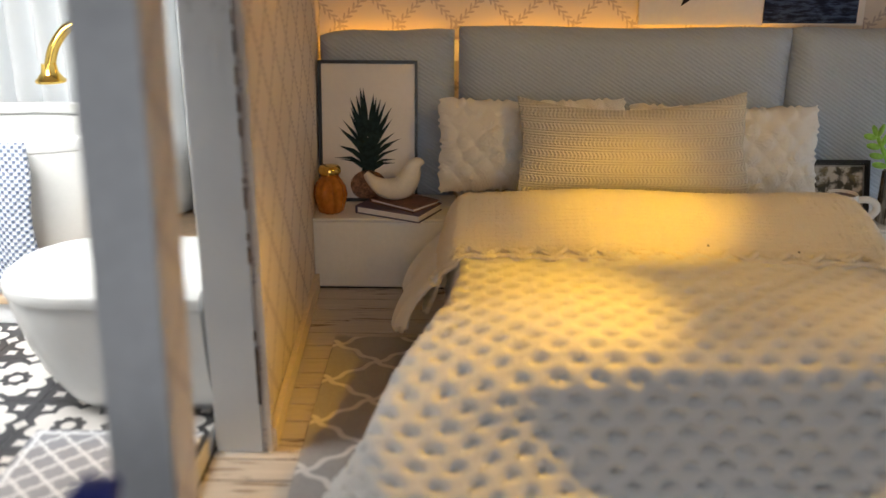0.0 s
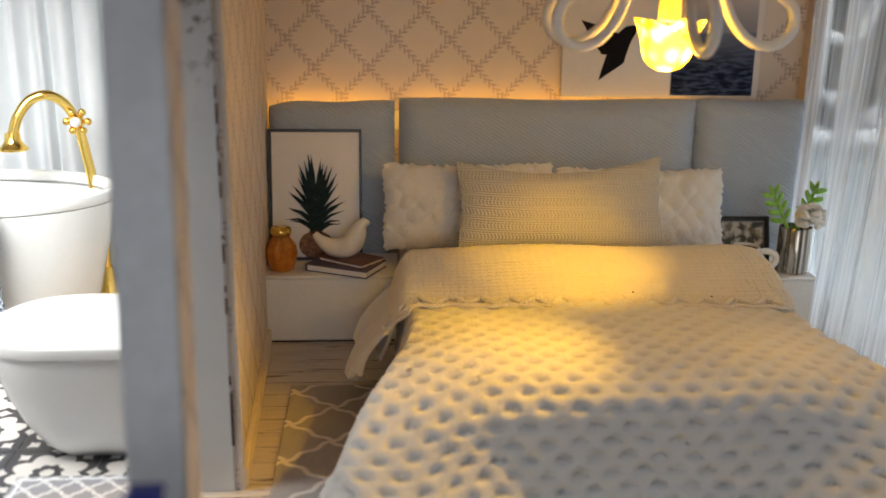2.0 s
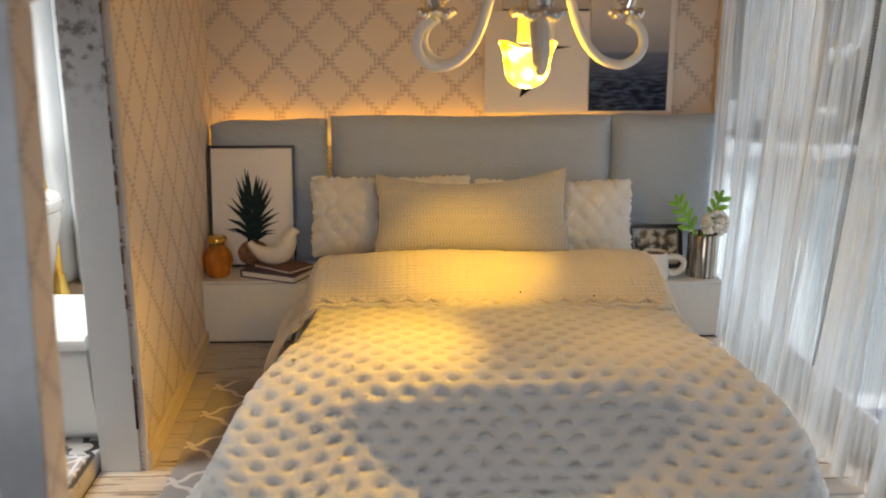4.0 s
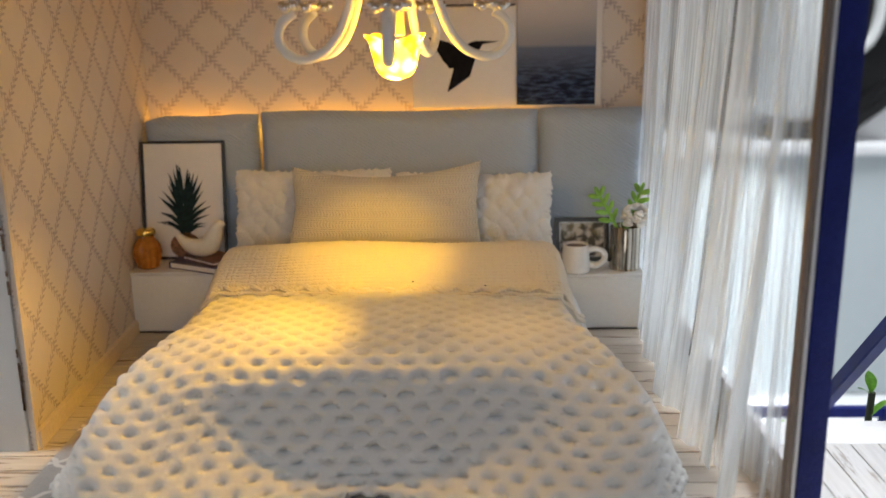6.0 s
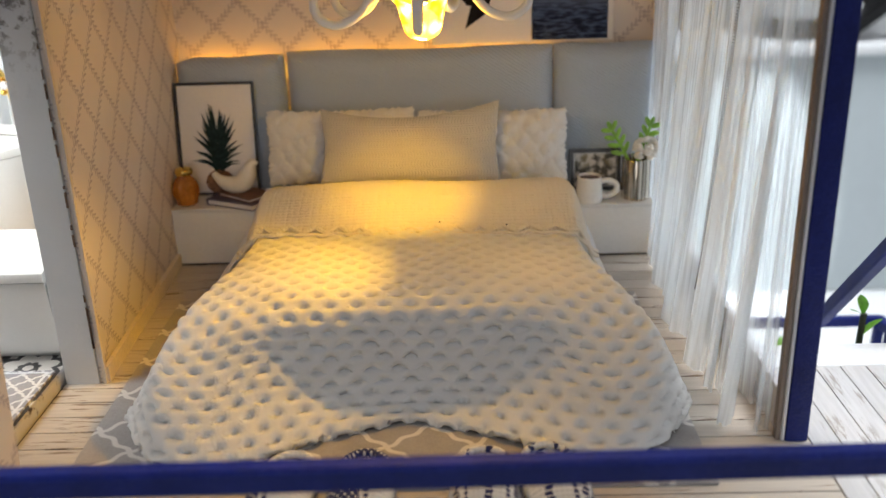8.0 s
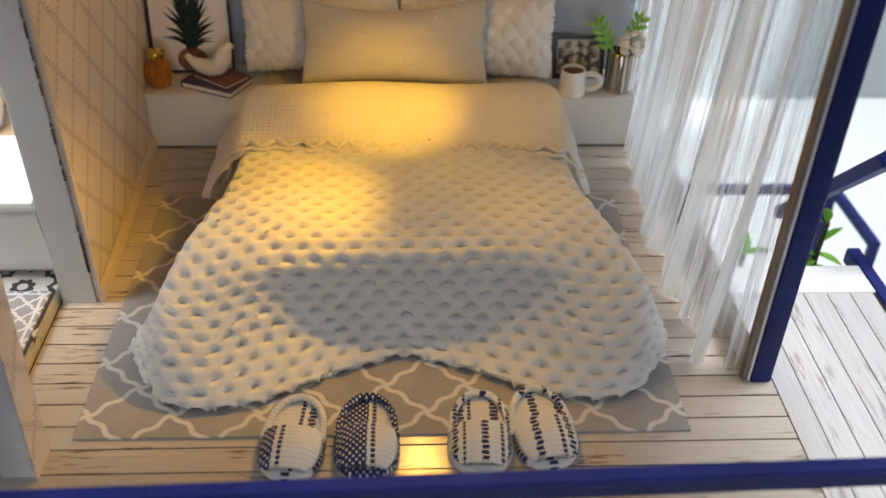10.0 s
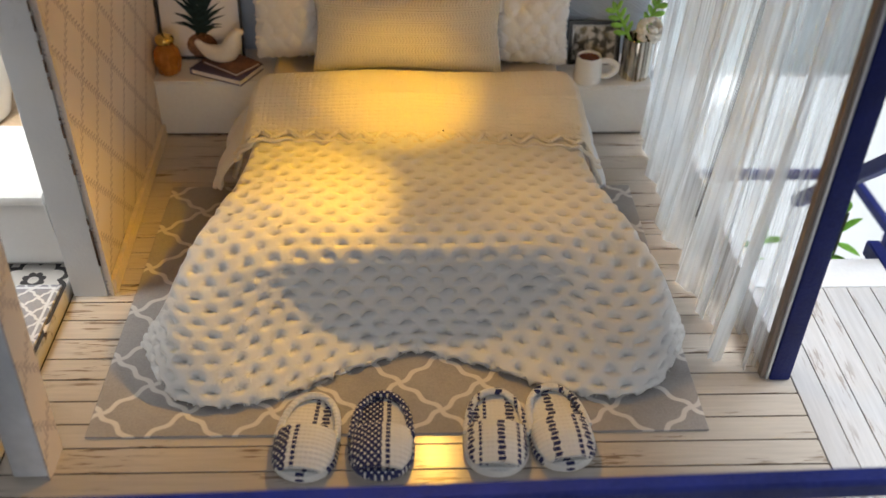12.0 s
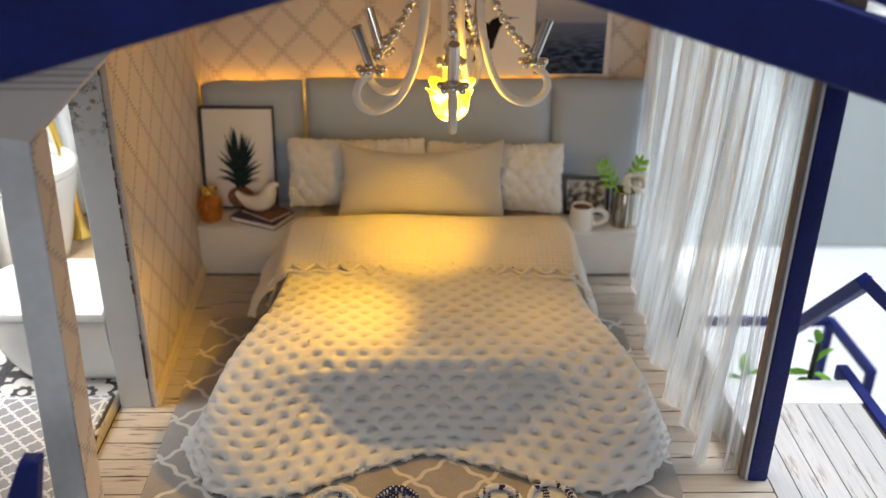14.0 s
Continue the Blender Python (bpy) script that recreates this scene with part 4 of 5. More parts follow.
back_drape = thing("sheer_curtain", (1.90, 3.2, 0), "gathered sheer white curtain hanging before the window", "curtain", "window curtains")
front_drape = thing("sheer_curtain", (1.90, 2.1, 0), "thin sheer white curtain with a few loose folds", "curtain", "window curtains")
for drape, top, low, x_top, lean, pleats, deep, cloth, seed in (
        (back_drape, (3.79, 3.40), (3.74, 3.36), 1.922, 0.025, 3, 0.012, SHEER, 11),
        (back_drape, (3.42, 3.05), (3.42, 2.98), 1.914, 0.070, 3, 0.014, SHEER, 14),
        (back_drape, (3.07, 2.68), (3.06, 2.64), 1.904, 0.105, 3, 0.016, SILKY, 17),
        (back_drape, (2.66, 2.34), (2.70, 2.33), 1.906, 0.125, 3, 0.016, SHEER, 23),
        (front_drape, (2.29, 2.10), (2.30, 2.04), 1.900, 0.120, 2, 0.014, SHEER, 29),
        (front_drape, (2.12, 1.92), (2.10, 1.90), 1.915, 0.100, 2, 0.008, VEIL, 31),
        (front_drape, (1.93, 1.86), (1.90, 1.84), 1.908, 0.110, 2, 0.008, SHEER, 37),
        (front_drape, (1.86, 1.80), (1.84, 1.79), 1.930, 0.030, 1, 0.006, VEIL, 41),
        (front_drape, (2.26, 1.81), (2.24, 1.82), 1.938, 0.012, 3, 0.007, VEIL, 43)):
    g = curtain_grid(top, low, x_top, lean, pleats, deep, seed)
    sheet(g, "panel", cloth, drape)
    if seed == 17:
        selvedge(g[:, -1], drape, 0.018, 0.95)
    if seed == 29:
        selvedge(g[:, 0], drape, 0.030, 0.85)

# ---------------------------------------------------------------- pictures
def leaning(x0, x1, z0, z1, y_low, y_high):
    """Maps (a, b) of a leaning board, from its lower left, and a lift off its face, to the plan."""
    up = Vector((0, y_high - y_low, z1 - z0))
    out = Vector((1, 0, 0)).cross(up).normalized()
    return lambda a, b, lift=0.0: Vector((x0 + a * (x1 - x0), y_low, z0)) + up * b + out * lift


def board(f, thick, bevel=0.0):
    return prism([f(0, 0, 0), f(1, 0, 0), f(1, 1, 0), f(0, 1, 0)], -thick * (f(0, 0, 1) - f(0, 0, 0)), bevel=bevel)


def flat_shape(f, pts, lift, thick=0.0012, bm=None):
    return prism([f(a, b, lift) for a, b in pts], thick * (f(0, 0, 1) - f(0, 0, 0)), bm)


f = leaning(-0.396, -0.012, NSL, 0.824, 3.592, 3.668)
pine = thing("framed_poster", tuple(f(0.5, 0)), "black-framed poster of a pineapple leaning on the headboard", "poster", "posters")
part("backing", board(lambda a, b, l=0.0: f(0.02 + 0.96 * a, 0.02 + 0.96 * b, l - 0.004), 0.012), CARD, pine, "white poster sheet", smooth=False)
for a0, a1, b0, b1 in ((0, 1, 0, 0.024), (0, 1, 0.976, 1), (0, 0.034, 0.024, 0.976), (0.972, 1, 0.024, 0.976)):
    part("frame", prism([f(a0, b0, 0.004), f(a1, b0, 0.004), f(a1, b1, 0.004), f(a0, b1, 0.004)], -0.018 * (f(0, 0, 1) - f(0, 0, 0))), BLACK, pine, smooth=False)
LEAF_INK = plain("dark_green_print", (0.014, 0.030, 0.032), 0.7, vary=0.4, big=30, Specular_IOR_Level=0.15)
FRUIT = plain("brown_fruit_print", (0.22, 0.11, 0.06), 0.7, vary=0.5, big=60, fine=120)
rng = random.Random(4)
crown = None
for i in range(26):
    side = -1 if i % 2 else 1
    lev = i / 25
    length = (0.098 + 0.080 * lev) * rng.uniform(0.85, 1.12)
    ang = side * max(0.03, (1.30 - 1.22 * lev ** 0.9) * rng.uniform(0.8, 1.1))
    wide = 0.0062 + 0.0050 * lev
    bx, by = 0.50 + 0.05 * side * (1 - 0.7 * lev), 0.235 + 0.27 * lev

    def leaf_at(reach, across, bend):
        a = ang * bend
        return (bx + (math.sin(a) * reach + math.cos(a) * across) / 0.384, by + (math.cos(a) * reach - math.sin(a) * across) / 0.541)

    crown = flat_shape(f, [leaf_at(0, -wide, 1), leaf_at(0, wide, 1), leaf_at(length * 0.5, wide * 0.85, 0.95), leaf_at(length, 0, 1.2 - 0.3 * lev), leaf_at(length * 0.5, -wide * 0.85, 0.95)], 0.0002 + 0.00025 * i / 10, 0.0008, crown)
crown = flat_shape(f, [(0.43, 0.20), (0.57, 0.20), (0.55, 0.34), (0.53, 0.46), (0.47, 0.46), (0.45, 0.34)], 0.0002, 0.0008, crown)
part("printed_leaves", crown, LEAF_INK, pine, smooth=False)
fruit = flat_shape(f, [(0.5 + 0.185 * math.cos(a), 0.118 + 0.110 * math.sin(a)) for a in (2 * math.pi * k / 28 for k in range(28))], 0.0002, 0.0008)
part("printed_fruit", fruit, FRUIT, pine, smooth=False)

f2 = leaning(0.850, 1.333, 0.942, 1.40, 3.842, 3.862)
fold_poster = thing("canvas_print", tuple(f2(0.5, 0)), "white canvas with a black folded-paper shape", "picture", "wall pictures")
part("canvas", board(f2, 0.016, bevel=0.0015), CARD, fold_poster, smooth=False)
INK = plain("black_print", (0.010, 0.009, 0.012), 0.7, vary=0.3, big=14, Specular_IOR_Level=0.12)
shapes = ([(0.16, 0.71), (0.36, 0.655), (0.36, 0.40), (0.30, 0.47)],
          [(0.34, 0.66), (0.42, 0.62), (0.52, 0.59), (0.62, 0.53), (0.575, 0.386), (0.35, 0.40), (0.31, 0.56)],
          [(0.50, 0.60), (0.56, 0.655), (0.63, 0.67), (0.68, 0.64), (0.62, 0.53)],
          [(0.64, 0.668), (0.68, 0.636), (0.835, 0.662)],
          [(0.40, 0.40), (0.575, 0.39), (0.56, 0.32), (0.335, 0.157)])
bm = None
for k, sh in enumerate(shapes):
    bm = flat_shape(f2, sh, 0.0004 + 0.0003 * k, 0.001, bm)
part("printed_shape", bm, INK, fold_poster, smooth=False)

f3 = leaning(1.338, 1.732, 0.943, 1.60, 3.852, 3.868)
sea_print = thing("canvas_print", tuple(f3(0.5, 0)), "canvas print of a calm dark blue sea", "picture", "wall pictures")
part("canvas", board(f3, 0.016, bevel=0.0015), CARD, sea_print, smooth=False)
n = Net("sea_photograph")
x, y, z = n.xyz()
zn = n.m("DIVIDE", z, 0.66)
wave_p = n.join(n.m("MULTIPLY", x, 7.0), 0.0, n.m("MULTIPLY", z, 38.0))
waves = n.noise(2.0, 4, 0.6, wave_p)
deep_sea = n.mix(n.ramp(waves, 0.42, 0.62), (0.006, 0.010, 0.036), (0.070, 0.105, 0.20))
haze = n.mix(n.ramp(zn, 0.16, 0.44), deep_sea, (0.13, 0.16, 0.25))
sky = n.mix(n.ramp(zn, 0.42, 0.72), (0.30, 0.31, 0.37), (0.60, 0.57, 0.57))
SEA = n.done(n.mix(n.ramp(zn, 0.405, 0.435), haze, sky), 0.6, Specular_IOR_Level=0.15)
part("photograph", flat_shape(f3, [(0.0, 0.012), (0.93, 0.012), (0.93, 0.985), (0.0, 0.985)], 0.0003, 0.001), SEA, sea_print, smooth=False)

f4 = leaning(0.93, 1.06, 1.412, 1.60, 3.866, 3.872)
f5 = leaning(1.066, 1.325, 1.412, 1.60, 3.866, 3.872)
for g in (f4, f5):
    small_print = thing("canvas_print", tuple(g(0.5, 0)), "small plain grey canvas above the others", "picture", "wall pictures")
    part("canvas", board(g, 0.012, bevel=0.0015), plain("pale_grey_canvas", (0.55, 0.53, 0.53), 0.7), small_print, smooth=False)
    part("ledge", prism([g(0, -0.03, 0.004), g(1, -0.03, 0.004), g(1, -0.001, 0.004), g(0, -0.001, 0.004)], -0.016 * (g(0, 0, 1) - g(0, 0, 0))), BLACK, small_print, smooth=False)

# ---------------------------------------------------------------- things on the cabinets
AMBER = plain("amber_glass", (0.75, 0.30, 0.05), 0.12, vary=0.25, big=20, Transmission_Weight=0.55, IOR=1.35)
jar = thing("honey_jar", (-0.335, 3.455, NSL), "small ribbed amber glass jar with a gold lid", "jar")
bm = bmesh.new()
prof = [(0.036, 0.0), (0.046, 0.006), (0.053, 0.03), (0.062, 0.070), (0.056, 0.105), (0.040, 0.130), (0.033, 0.138), (0.033, 0.148)]
rings = []
for r, hgt in prof:
    rings.append([bm.verts.new((-0.335 + r * (1 + 0.05 * math.cos(10 * a)) * math.cos(a), 3.455 + r * (1 + 0.05 * math.cos(10 * a)) * math.sin(a), NSL + hgt)) for a in (2 * math.pi * k / 72 for k in range(72))])
for lo, hi in zip(rings, rings[1:]):
    for k in range(72):
        bm.faces.new((lo[k], lo[(k + 1) % 72], hi[(k + 1) % 72], hi[k]))
bm.faces.new(rings[0][::-1])
bm.faces.new(rings[-1])
part("glass_body", bm, AMBER, jar)
part("lid", lathe((-0.335, 3.455, NSL + 0.149), [(0.030, 0), (0.040, 0.003), (0.043, 0.012), (0.041, 0.024), (0.034, 0.031), (0.012, 0.034)], 32), GOLD, jar, "round gold lid")

def book(cx, cy, z, w, d, t, turn, cover, label):
    ob = thing("book", (cx, cy, z), label, "book", "stacked books")
    m = Matrix.Translation((cx, cy, z)) @ Euler((0, 0, radians(turn))).to_matrix().to_4x4()
    for nm, dims, mat in (("cover", (-w / 2, w / 2, -d / 2, d / 2, 0, 0.004), cover), ("page_block", (-w / 2 + 0.003, w / 2 - 0.004, -d / 2 + 0.004, d / 2 - 0.004, 0.0041, t - 0.0041), CARD), ("cover", (-w / 2, w / 2, -d / 2, d / 2, t - 0.004, t), cover), ("spine", (-w / 2 - 0.004, -w / 2 - 0.0001, -d / 2, d / 2, 0, t), cover)):
        bm = box(*dims, 0.0008)
        bmesh.ops.transform(bm, matrix=m, verts=bm.verts)
        part(nm, bm, mat, ob, smooth=False)


book(-0.075, 3.462, NSL, 0.27, 0.185, 0.030, -26, plain("plum_cover", (0.085, 0.065, 0.12), 0.5, vary=0.3), "plum-coloured book lying on the cabinet")
book(-0.055, 3.476, NSL + 0.0302, 0.22, 0.15, 0.017, -38, plain("brown_cover", (0.16, 0.075, 0.05), 0.45, vary=0.6, big=12), "brown illustrated book lying on another book")


def ceramic_shape():
    """A smooth, plain ceramic silhouette: raised tail, round body, small head."""
    pts = [(-0.112, 0.098), (-0.088, 0.070), (-0.050, 0.046), (-0.008, 0.040), (0.032, 0.054), (0.056, 0.092), (0.072, 0.130), (0.090, 0.146), (0.112, 0.146)]
    rad = [0.012, 0.022, 0.036, 0.042, 0.046, 0.041, 0.029, 0.022, 0.004]
    zs = spline([Vector((a, 0, b)) for a, b in pts], 5)
    rr = np.interp(np.linspace(0, 1, len(zs)), np.linspace(0, 1, len(rad)), rad)
    bm = bmesh.new()
    rings = []
    for i, p in enumerate(zs):
        way = (zs[min(i + 1, len(zs) - 1)] - zs[max(i - 1, 0)]).normalized()
        nz = Vector((-way.z, 0, way.x))
        rings.append([bm.verts.new(p + (Vector((0, 1, 0)) * (0.85 * math.cos(a)) + nz * math.sin(a)) * float(rr[i])) for a in (2 * math.pi * k / 20 for k in range(20))])
    for lo, hi in zip(rings, rings[1:]):
        for k in range(20):
            bm.faces.new((lo[k], lo[(k + 1) % 20], hi[(k + 1) % 20], hi[k]))
    bm.faces.new(rings[0][::-1])
    bm.faces.new(rings[-1])
    bmesh.ops.rotate(bm, verts=bm.verts, cent=(0, 0, 0), matrix=Euler((0, 0, radians(-6))).to_matrix())
    bmesh.ops.translate(bm, verts=bm.verts, vec=(-0.090, 3.470, NSL + 0.0475))
    return bm


tagged(part("ceramic_figurine", ceramic_shape(), plain("cream_ceramic", (0.76, 0.72, 0.64), 0.35, vary=0.06), at=(-0.09, 3.47, NSL + 0.047)), "smooth cream ceramic figurine standing on the books", "figurine")

mug = thing("mug", (1.575, 3.425, NSR), "white mug of dark coffee on the cabinet", "mug")
CERAMIC = plain("mug_ceramic", (0.80, 0.78, 0.74), 0.25, vary=0.04)
part("cup", lathe((1.575, 3.425, NSR), [(0.056, 0.0), (0.063, 0.005), (0.064, 0.03), (0.056, 0.121), (0.054, 0.125), (0.050, 0.123), (0.049, 0.10), (0.050, 0.02)], 36), CERAMIC, mug)
part("coffee", lathe((1.575, 3.425, NSR + 0.112), [(0.0490, 0.0), (0.0490, 0.002)], 36), plain("coffee", (0.14, 0.035, 0.015), 0.2), mug, "dark brown coffee")
part("cup_handle", tube([(1.628, 3.42, NSR + 0.035), (1.664, 3.415, NSR + 0.028), (1.698, 3.410, NSR + 0.055), (1.698, 3.410, NSR + 0.086), (1.664, 3.415, NSR + 0.103), (1.624, 3.42, NSR + 0.097)], 0.0135, 12, smooth_steps=6), CERAMIC, mug)

vase = thing("flower_vase", (1.795, 3.47, NSR), "brushed champagne metal vase with greenery and a white bloom", "vase")
n = Net("champagne_metal_painted_reflections")
x, y, z = n.xyz()
ang = n.m("ARCTAN2", y, x)
# dark and bright reflection bands are painted into the colour round the vessel
streak = n.noise(3.0, 3, 0.6, n.join(n.m("MULTIPLY", ang, 1.15), 0.0, n.m("MULTIPLY", z, 0.2)))
CHAMPAGNE = n.done(n.mix(n.ramp(streak, 0.36, 0.62), (0.10, 0.075, 0.05), (0.86, 0.78, 0.66)), 0.16, 1.0)
part("vessel", lathe((1.800, 3.47, NSR), [(0.063, 0.0), (0.067, 0.004), (0.067, 0.192), (0.064, 0.196), (0.061, 0.190), (0.060, 0.05)], 40), CHAMPAGNE, vase)
GREEN = plain("bright_green_plastic", (0.26, 0.53, 0.08), 0.4, vary=0.25, big=20, Subsurface_Weight=0.0)
DARK_GREEN = plain("deep_green_leaf", (0.05, 0.20, 0.03), 0.4, vary=0.3, big=20)


def leaf_blob(bm, p, way, long, wide):
    """One plump leaflet."""
    way = Vector(way).normalized()
    side = way.orthogonal().normalized()
    up = way.cross(side)
    b = bmesh.new()
    bmesh.ops.create_icosphere(b, subdivisions=2, radius=1)
    m = Matrix((way * long / 2, side * wide / 2, up * wide * 0.32)).transposed().to_4x4()
    m.translation = Vector(p) + way * long / 2
    bmesh.ops.transform(b, matrix=m, verts=b.verts)
    return merge(bm, b)


def sprig(name, start, end, sideways, count, parent):
    a, e, s = Vector(start), Vector(end), Vector(sideways)
    bm = tube([a, (a + e) / 2 + Vector((0, 0, 0.01)), e], 0.008, 8, smooth_steps=4)
    for i in range(count):
        p = a + (e - a) * (0.38 + 0.6 * i / (count - 1))
        for sg in (-1, 1):
            bm = leaf_blob(bm, p, (e - a).normalized() * 0.8 + s * sg, 0.064 - 0.003 * i, 0.028)
    bm = leaf_blob(bm, e, e - a, 0.05, 0.026)
    return part(name, bm, GREEN, parent, "bright green plastic fern sprig")


sprig("sprig", (1.775, 3.46, NSR + 0.15), (1.675, 3.44, NSR + 0.335), (0.75, 0, 0.55), 4, vase)
sprig("sprig", (1.80, 3.48, NSR + 0.15), (1.855, 3.46, NSR + 0.345), (0.8, 0, -0.5), 4, vase)
bloom = None
rng = random.Random(9)
for i in range(95):
    u, th = rng.uniform(-0.6, 1), rng.uniform(0, 6.283)
    r = math.sqrt(1 - u * u)
    d = Vector((r * math.cos(th), r * math.sin(th), u))
    b = bmesh.new()
    bmesh.ops.create_icosphere(b, subdivisions=2, radius=0.0145)
    bmesh.ops.scale(b, verts=b.verts, vec=(1, 1, 0.7))
    bmesh.ops.translate(b, verts=b.verts, vec=Vector((1.835, 3.42, NSR + 0.245)) + d * 0.054)
    bloom = merge(bloom, b)
part("bloom", bloom, plain("ivory_petals", (0.88, 0.87, 0.83), 0.6, vary=0.08), vase, "ivory carnation bloom")

f6 = leaning(1.505, 1.752, NSR, 0.455, 3.585, 3.640)
PEWTER = plain("dull_pewter", (0.30, 0.28, 0.26), 0.35, 1.0, vary=0.2, big=20)
photo = thing("photo_frame", tuple(f6(0.5, 0)), "dark photo frame with a faded floral picture", "photo frame")
part("backing", board(lambda a, b, l=0.0: f6(0.04 + 0.92 * a, 0.05 + 0.90 * b, l - 0.006), 0.010), BLACK, photo, smooth=False)
for a0, a1, b0, b1 in ((0, 1, 0, 0.07), (0, 1, 0.93, 1), (0, 0.055, 0.07, 0.93), (0.945, 1, 0.07, 0.93)):
    part("frame", prism([f6(a0, b0, 0.006), f6(a1, b0, 0.006), f6(a1, b1, 0.006), f6(a0, b1, 0.006)], -0.018 * (f6(0, 0, 1) - f6(0, 0, 0))), BLACK, photo, smooth=False)
for a0, a1, b0, b1 in ((0.08, 0.92, 0.10, 0.13), (0.08, 0.92, 0.87, 0.90), (0.08, 0.10, 0.13, 0.87), (0.90, 0.92, 0.13, 0.87)):
    part("inner_frame", prism([f6(a0, b0, 0.001), f6(a1, b0, 0.001), f6(a1, b1, 0.001), f6(a0, b1, 0.001)], -0.006 * (f6(0, 0, 1) - f6(0, 0, 0))), PEWTER, photo, smooth=False)
n = Net("faded_floral_picture")
blot = n.noise(26, 4)
PICTURE = n.done(n.mix(n.ramp(blot, 0.45, 0.6), n.mix(n.ramp(n.noise(14, 3), 0.4, 0.6), (0.05, 0.045, 0.03), (0.22, 0.17, 0.08)), (0.55, 0.50, 0.44)), 0.5)
part("picture", prism([f6(0.10, 0.12, -0.004), f6(0.90, 0.12, -0.004), f6(0.90, 0.88, -0.004), f6(0.10, 0.88, -0.004)], -0.002 * (f6(0, 0, 1) - f6(0, 0, 0))), PICTURE, photo, smooth=False)

# ---------------------------------------------------------------- chandelier
CX, CY = 0.858, 2.415
chandelier = thing("chandelier", (CX, CY, 1.9), "white-armed chandelier with silver beads and a glowing amber flower bulb", "chandelier")


def ball(bm, p, r, sub=2):
    b = bmesh.new()
    bmesh.ops.create_icosphere(b, subdivisions=sub, radius=r, matrix=Matrix.Translation(p))
    return merge(bm, b)


def polar(r, z, deg):
    return Vector((CX + r * math.cos(radians(deg)), CY + r * math.sin(radians(deg)), z))


ARM = [(0.030, 1.80), (0.075, 1.77), (0.098, 1.70), (0.105, 1.60), (0.122, 1.48), (0.162, 1.352), (0.218, 1.276), (0.288, 1.250), (0.340, 1.270), (0.362, 1.312), (0.350, 1.358), (0.312, 1.388)]
for deg in (270, 2, 70, 150, 200):
    part("arm", tube([polar(r, z, deg) for r, z in ARM], 0.0150, 12, smooth_steps=6), WHITE_TUBE, chandelier, "white coated curved arm")
    c = polar(0.304, 1.405, deg)
    cup = part("bead_cup", lathe(c, [(0.012, -0.012), (0.040, -0.004), (0.046, 0.004), (0.040, 0.012), (0.014, 0.016)], 18), SILVER, chandelier, "silver beaded cup")
    for k in range(8):
        part("bead", ball(None, c + Vector((0.043 * math.cos(k * 0.785), 0.043 * math.sin(k * 0.785), 0.004 - 0.008 * (k % 2))), 0.0145), SILVER, cup)
    out = Vector((math.cos(radians(deg)), math.sin(radians(deg)), 0))
    part("candle_tube", tube([c + Vector((0, 0, 0.014)), c + Vector((0, 0, 0.158)) + out * 0.050], 0.0200, 14), SILVER, chandelier, "polished silver candle tube")
    a, e = c + Vector((0, 0, 0.02)), polar(0.045, 1.86, deg)
    chain = part("bead_chain", tube([a + (e - a) * (k / 12) - Vector((0, 0, 0.055 * math.sin(math.pi * k / 12))) for k in range(13)], 0.003, 6), SILVER, chandelier, "swag of small silver beads")
    for k in range(19):
        t = k / 18
        part("bead", ball(None, a + (e - a) * t - Vector((0, 0, 0.055 * math.sin(math.pi * t))), 0.0115 if k % 2 else 0.0180), SILVER, chain)
column = part("column", lathe((CX, CY, 1.395), [(0.012, 0), (0.040, 0.006), (0.045, 0.016), (0.028, 0.028), (0.018, 0.05), (0.030, 0.07), (0.014, 0.10), (0.014, 0.34), (0.040, 0.375), (0.052, 0.395), (0.040, 0.425), (0.016, 0.45), (0.010, 0.50), (0.010, 0.64)], 24), SILVER, chandelier, "silver beaded centre column")
for k in range(9):
    part("bead", ball(None, Vector((CX + 0.046 * math.cos(k * 0.698), CY + 0.046 * math.sin(k * 0.698), 1.408)), 0.015), SILVER, column)
BX, BY = 0.860, 2.430
part("socket", lathe((BX, BY, 1.315), [(0.024, 0), (0.031, 0.004), (0.031, 0.078), (0.020, 0.084)], 20), plain("ivory_socket", (0.80, 0.68, 0.40), 0.4), chandelier, "ivory lamp socket")


def petals():
    bm = bmesh.new()
    seg, rows = 60, 12
    rings = []
    for j in range(rows + 1):
        t = j / rows
        r = float(np.interp(t, (0, 0.06, 0.2, 0.45, 0.65, 0.82, 1.0), (0.018, 0.036, 0.055, 0.068, 0.072, 0.073, 0.074)))
        zz = 1.180 + 0.130 * t ** 1.15
        ring = []
        for k in range(seg):
            a = 2 * math.pi * k / seg
            lobe = abs(math.sin(2 * a + 0.2)) ** 1.6
            flare = max(0.0, (t - 0.55) / 0.45) ** 1.5
            rr = r * (1 + 0.035 * math.sin(8 * a + 9 * t)) + flare * (0.048 * lobe - 0.010)
            ring.append(bm.verts.new((BX + rr * math.cos(a), BY + rr * math.sin(a), zz + flare * 0.03 * (lobe - 0.6))))
        rings.append(ring)
    for lo, hi in zip(rings, rings[1:]):
        for k in range(seg):
            bm.faces.new((lo[k], lo[(k + 1) % seg], hi[(k + 1) % seg], hi[k]))
    bm.faces.new(rings[0][::-1])
    return bm


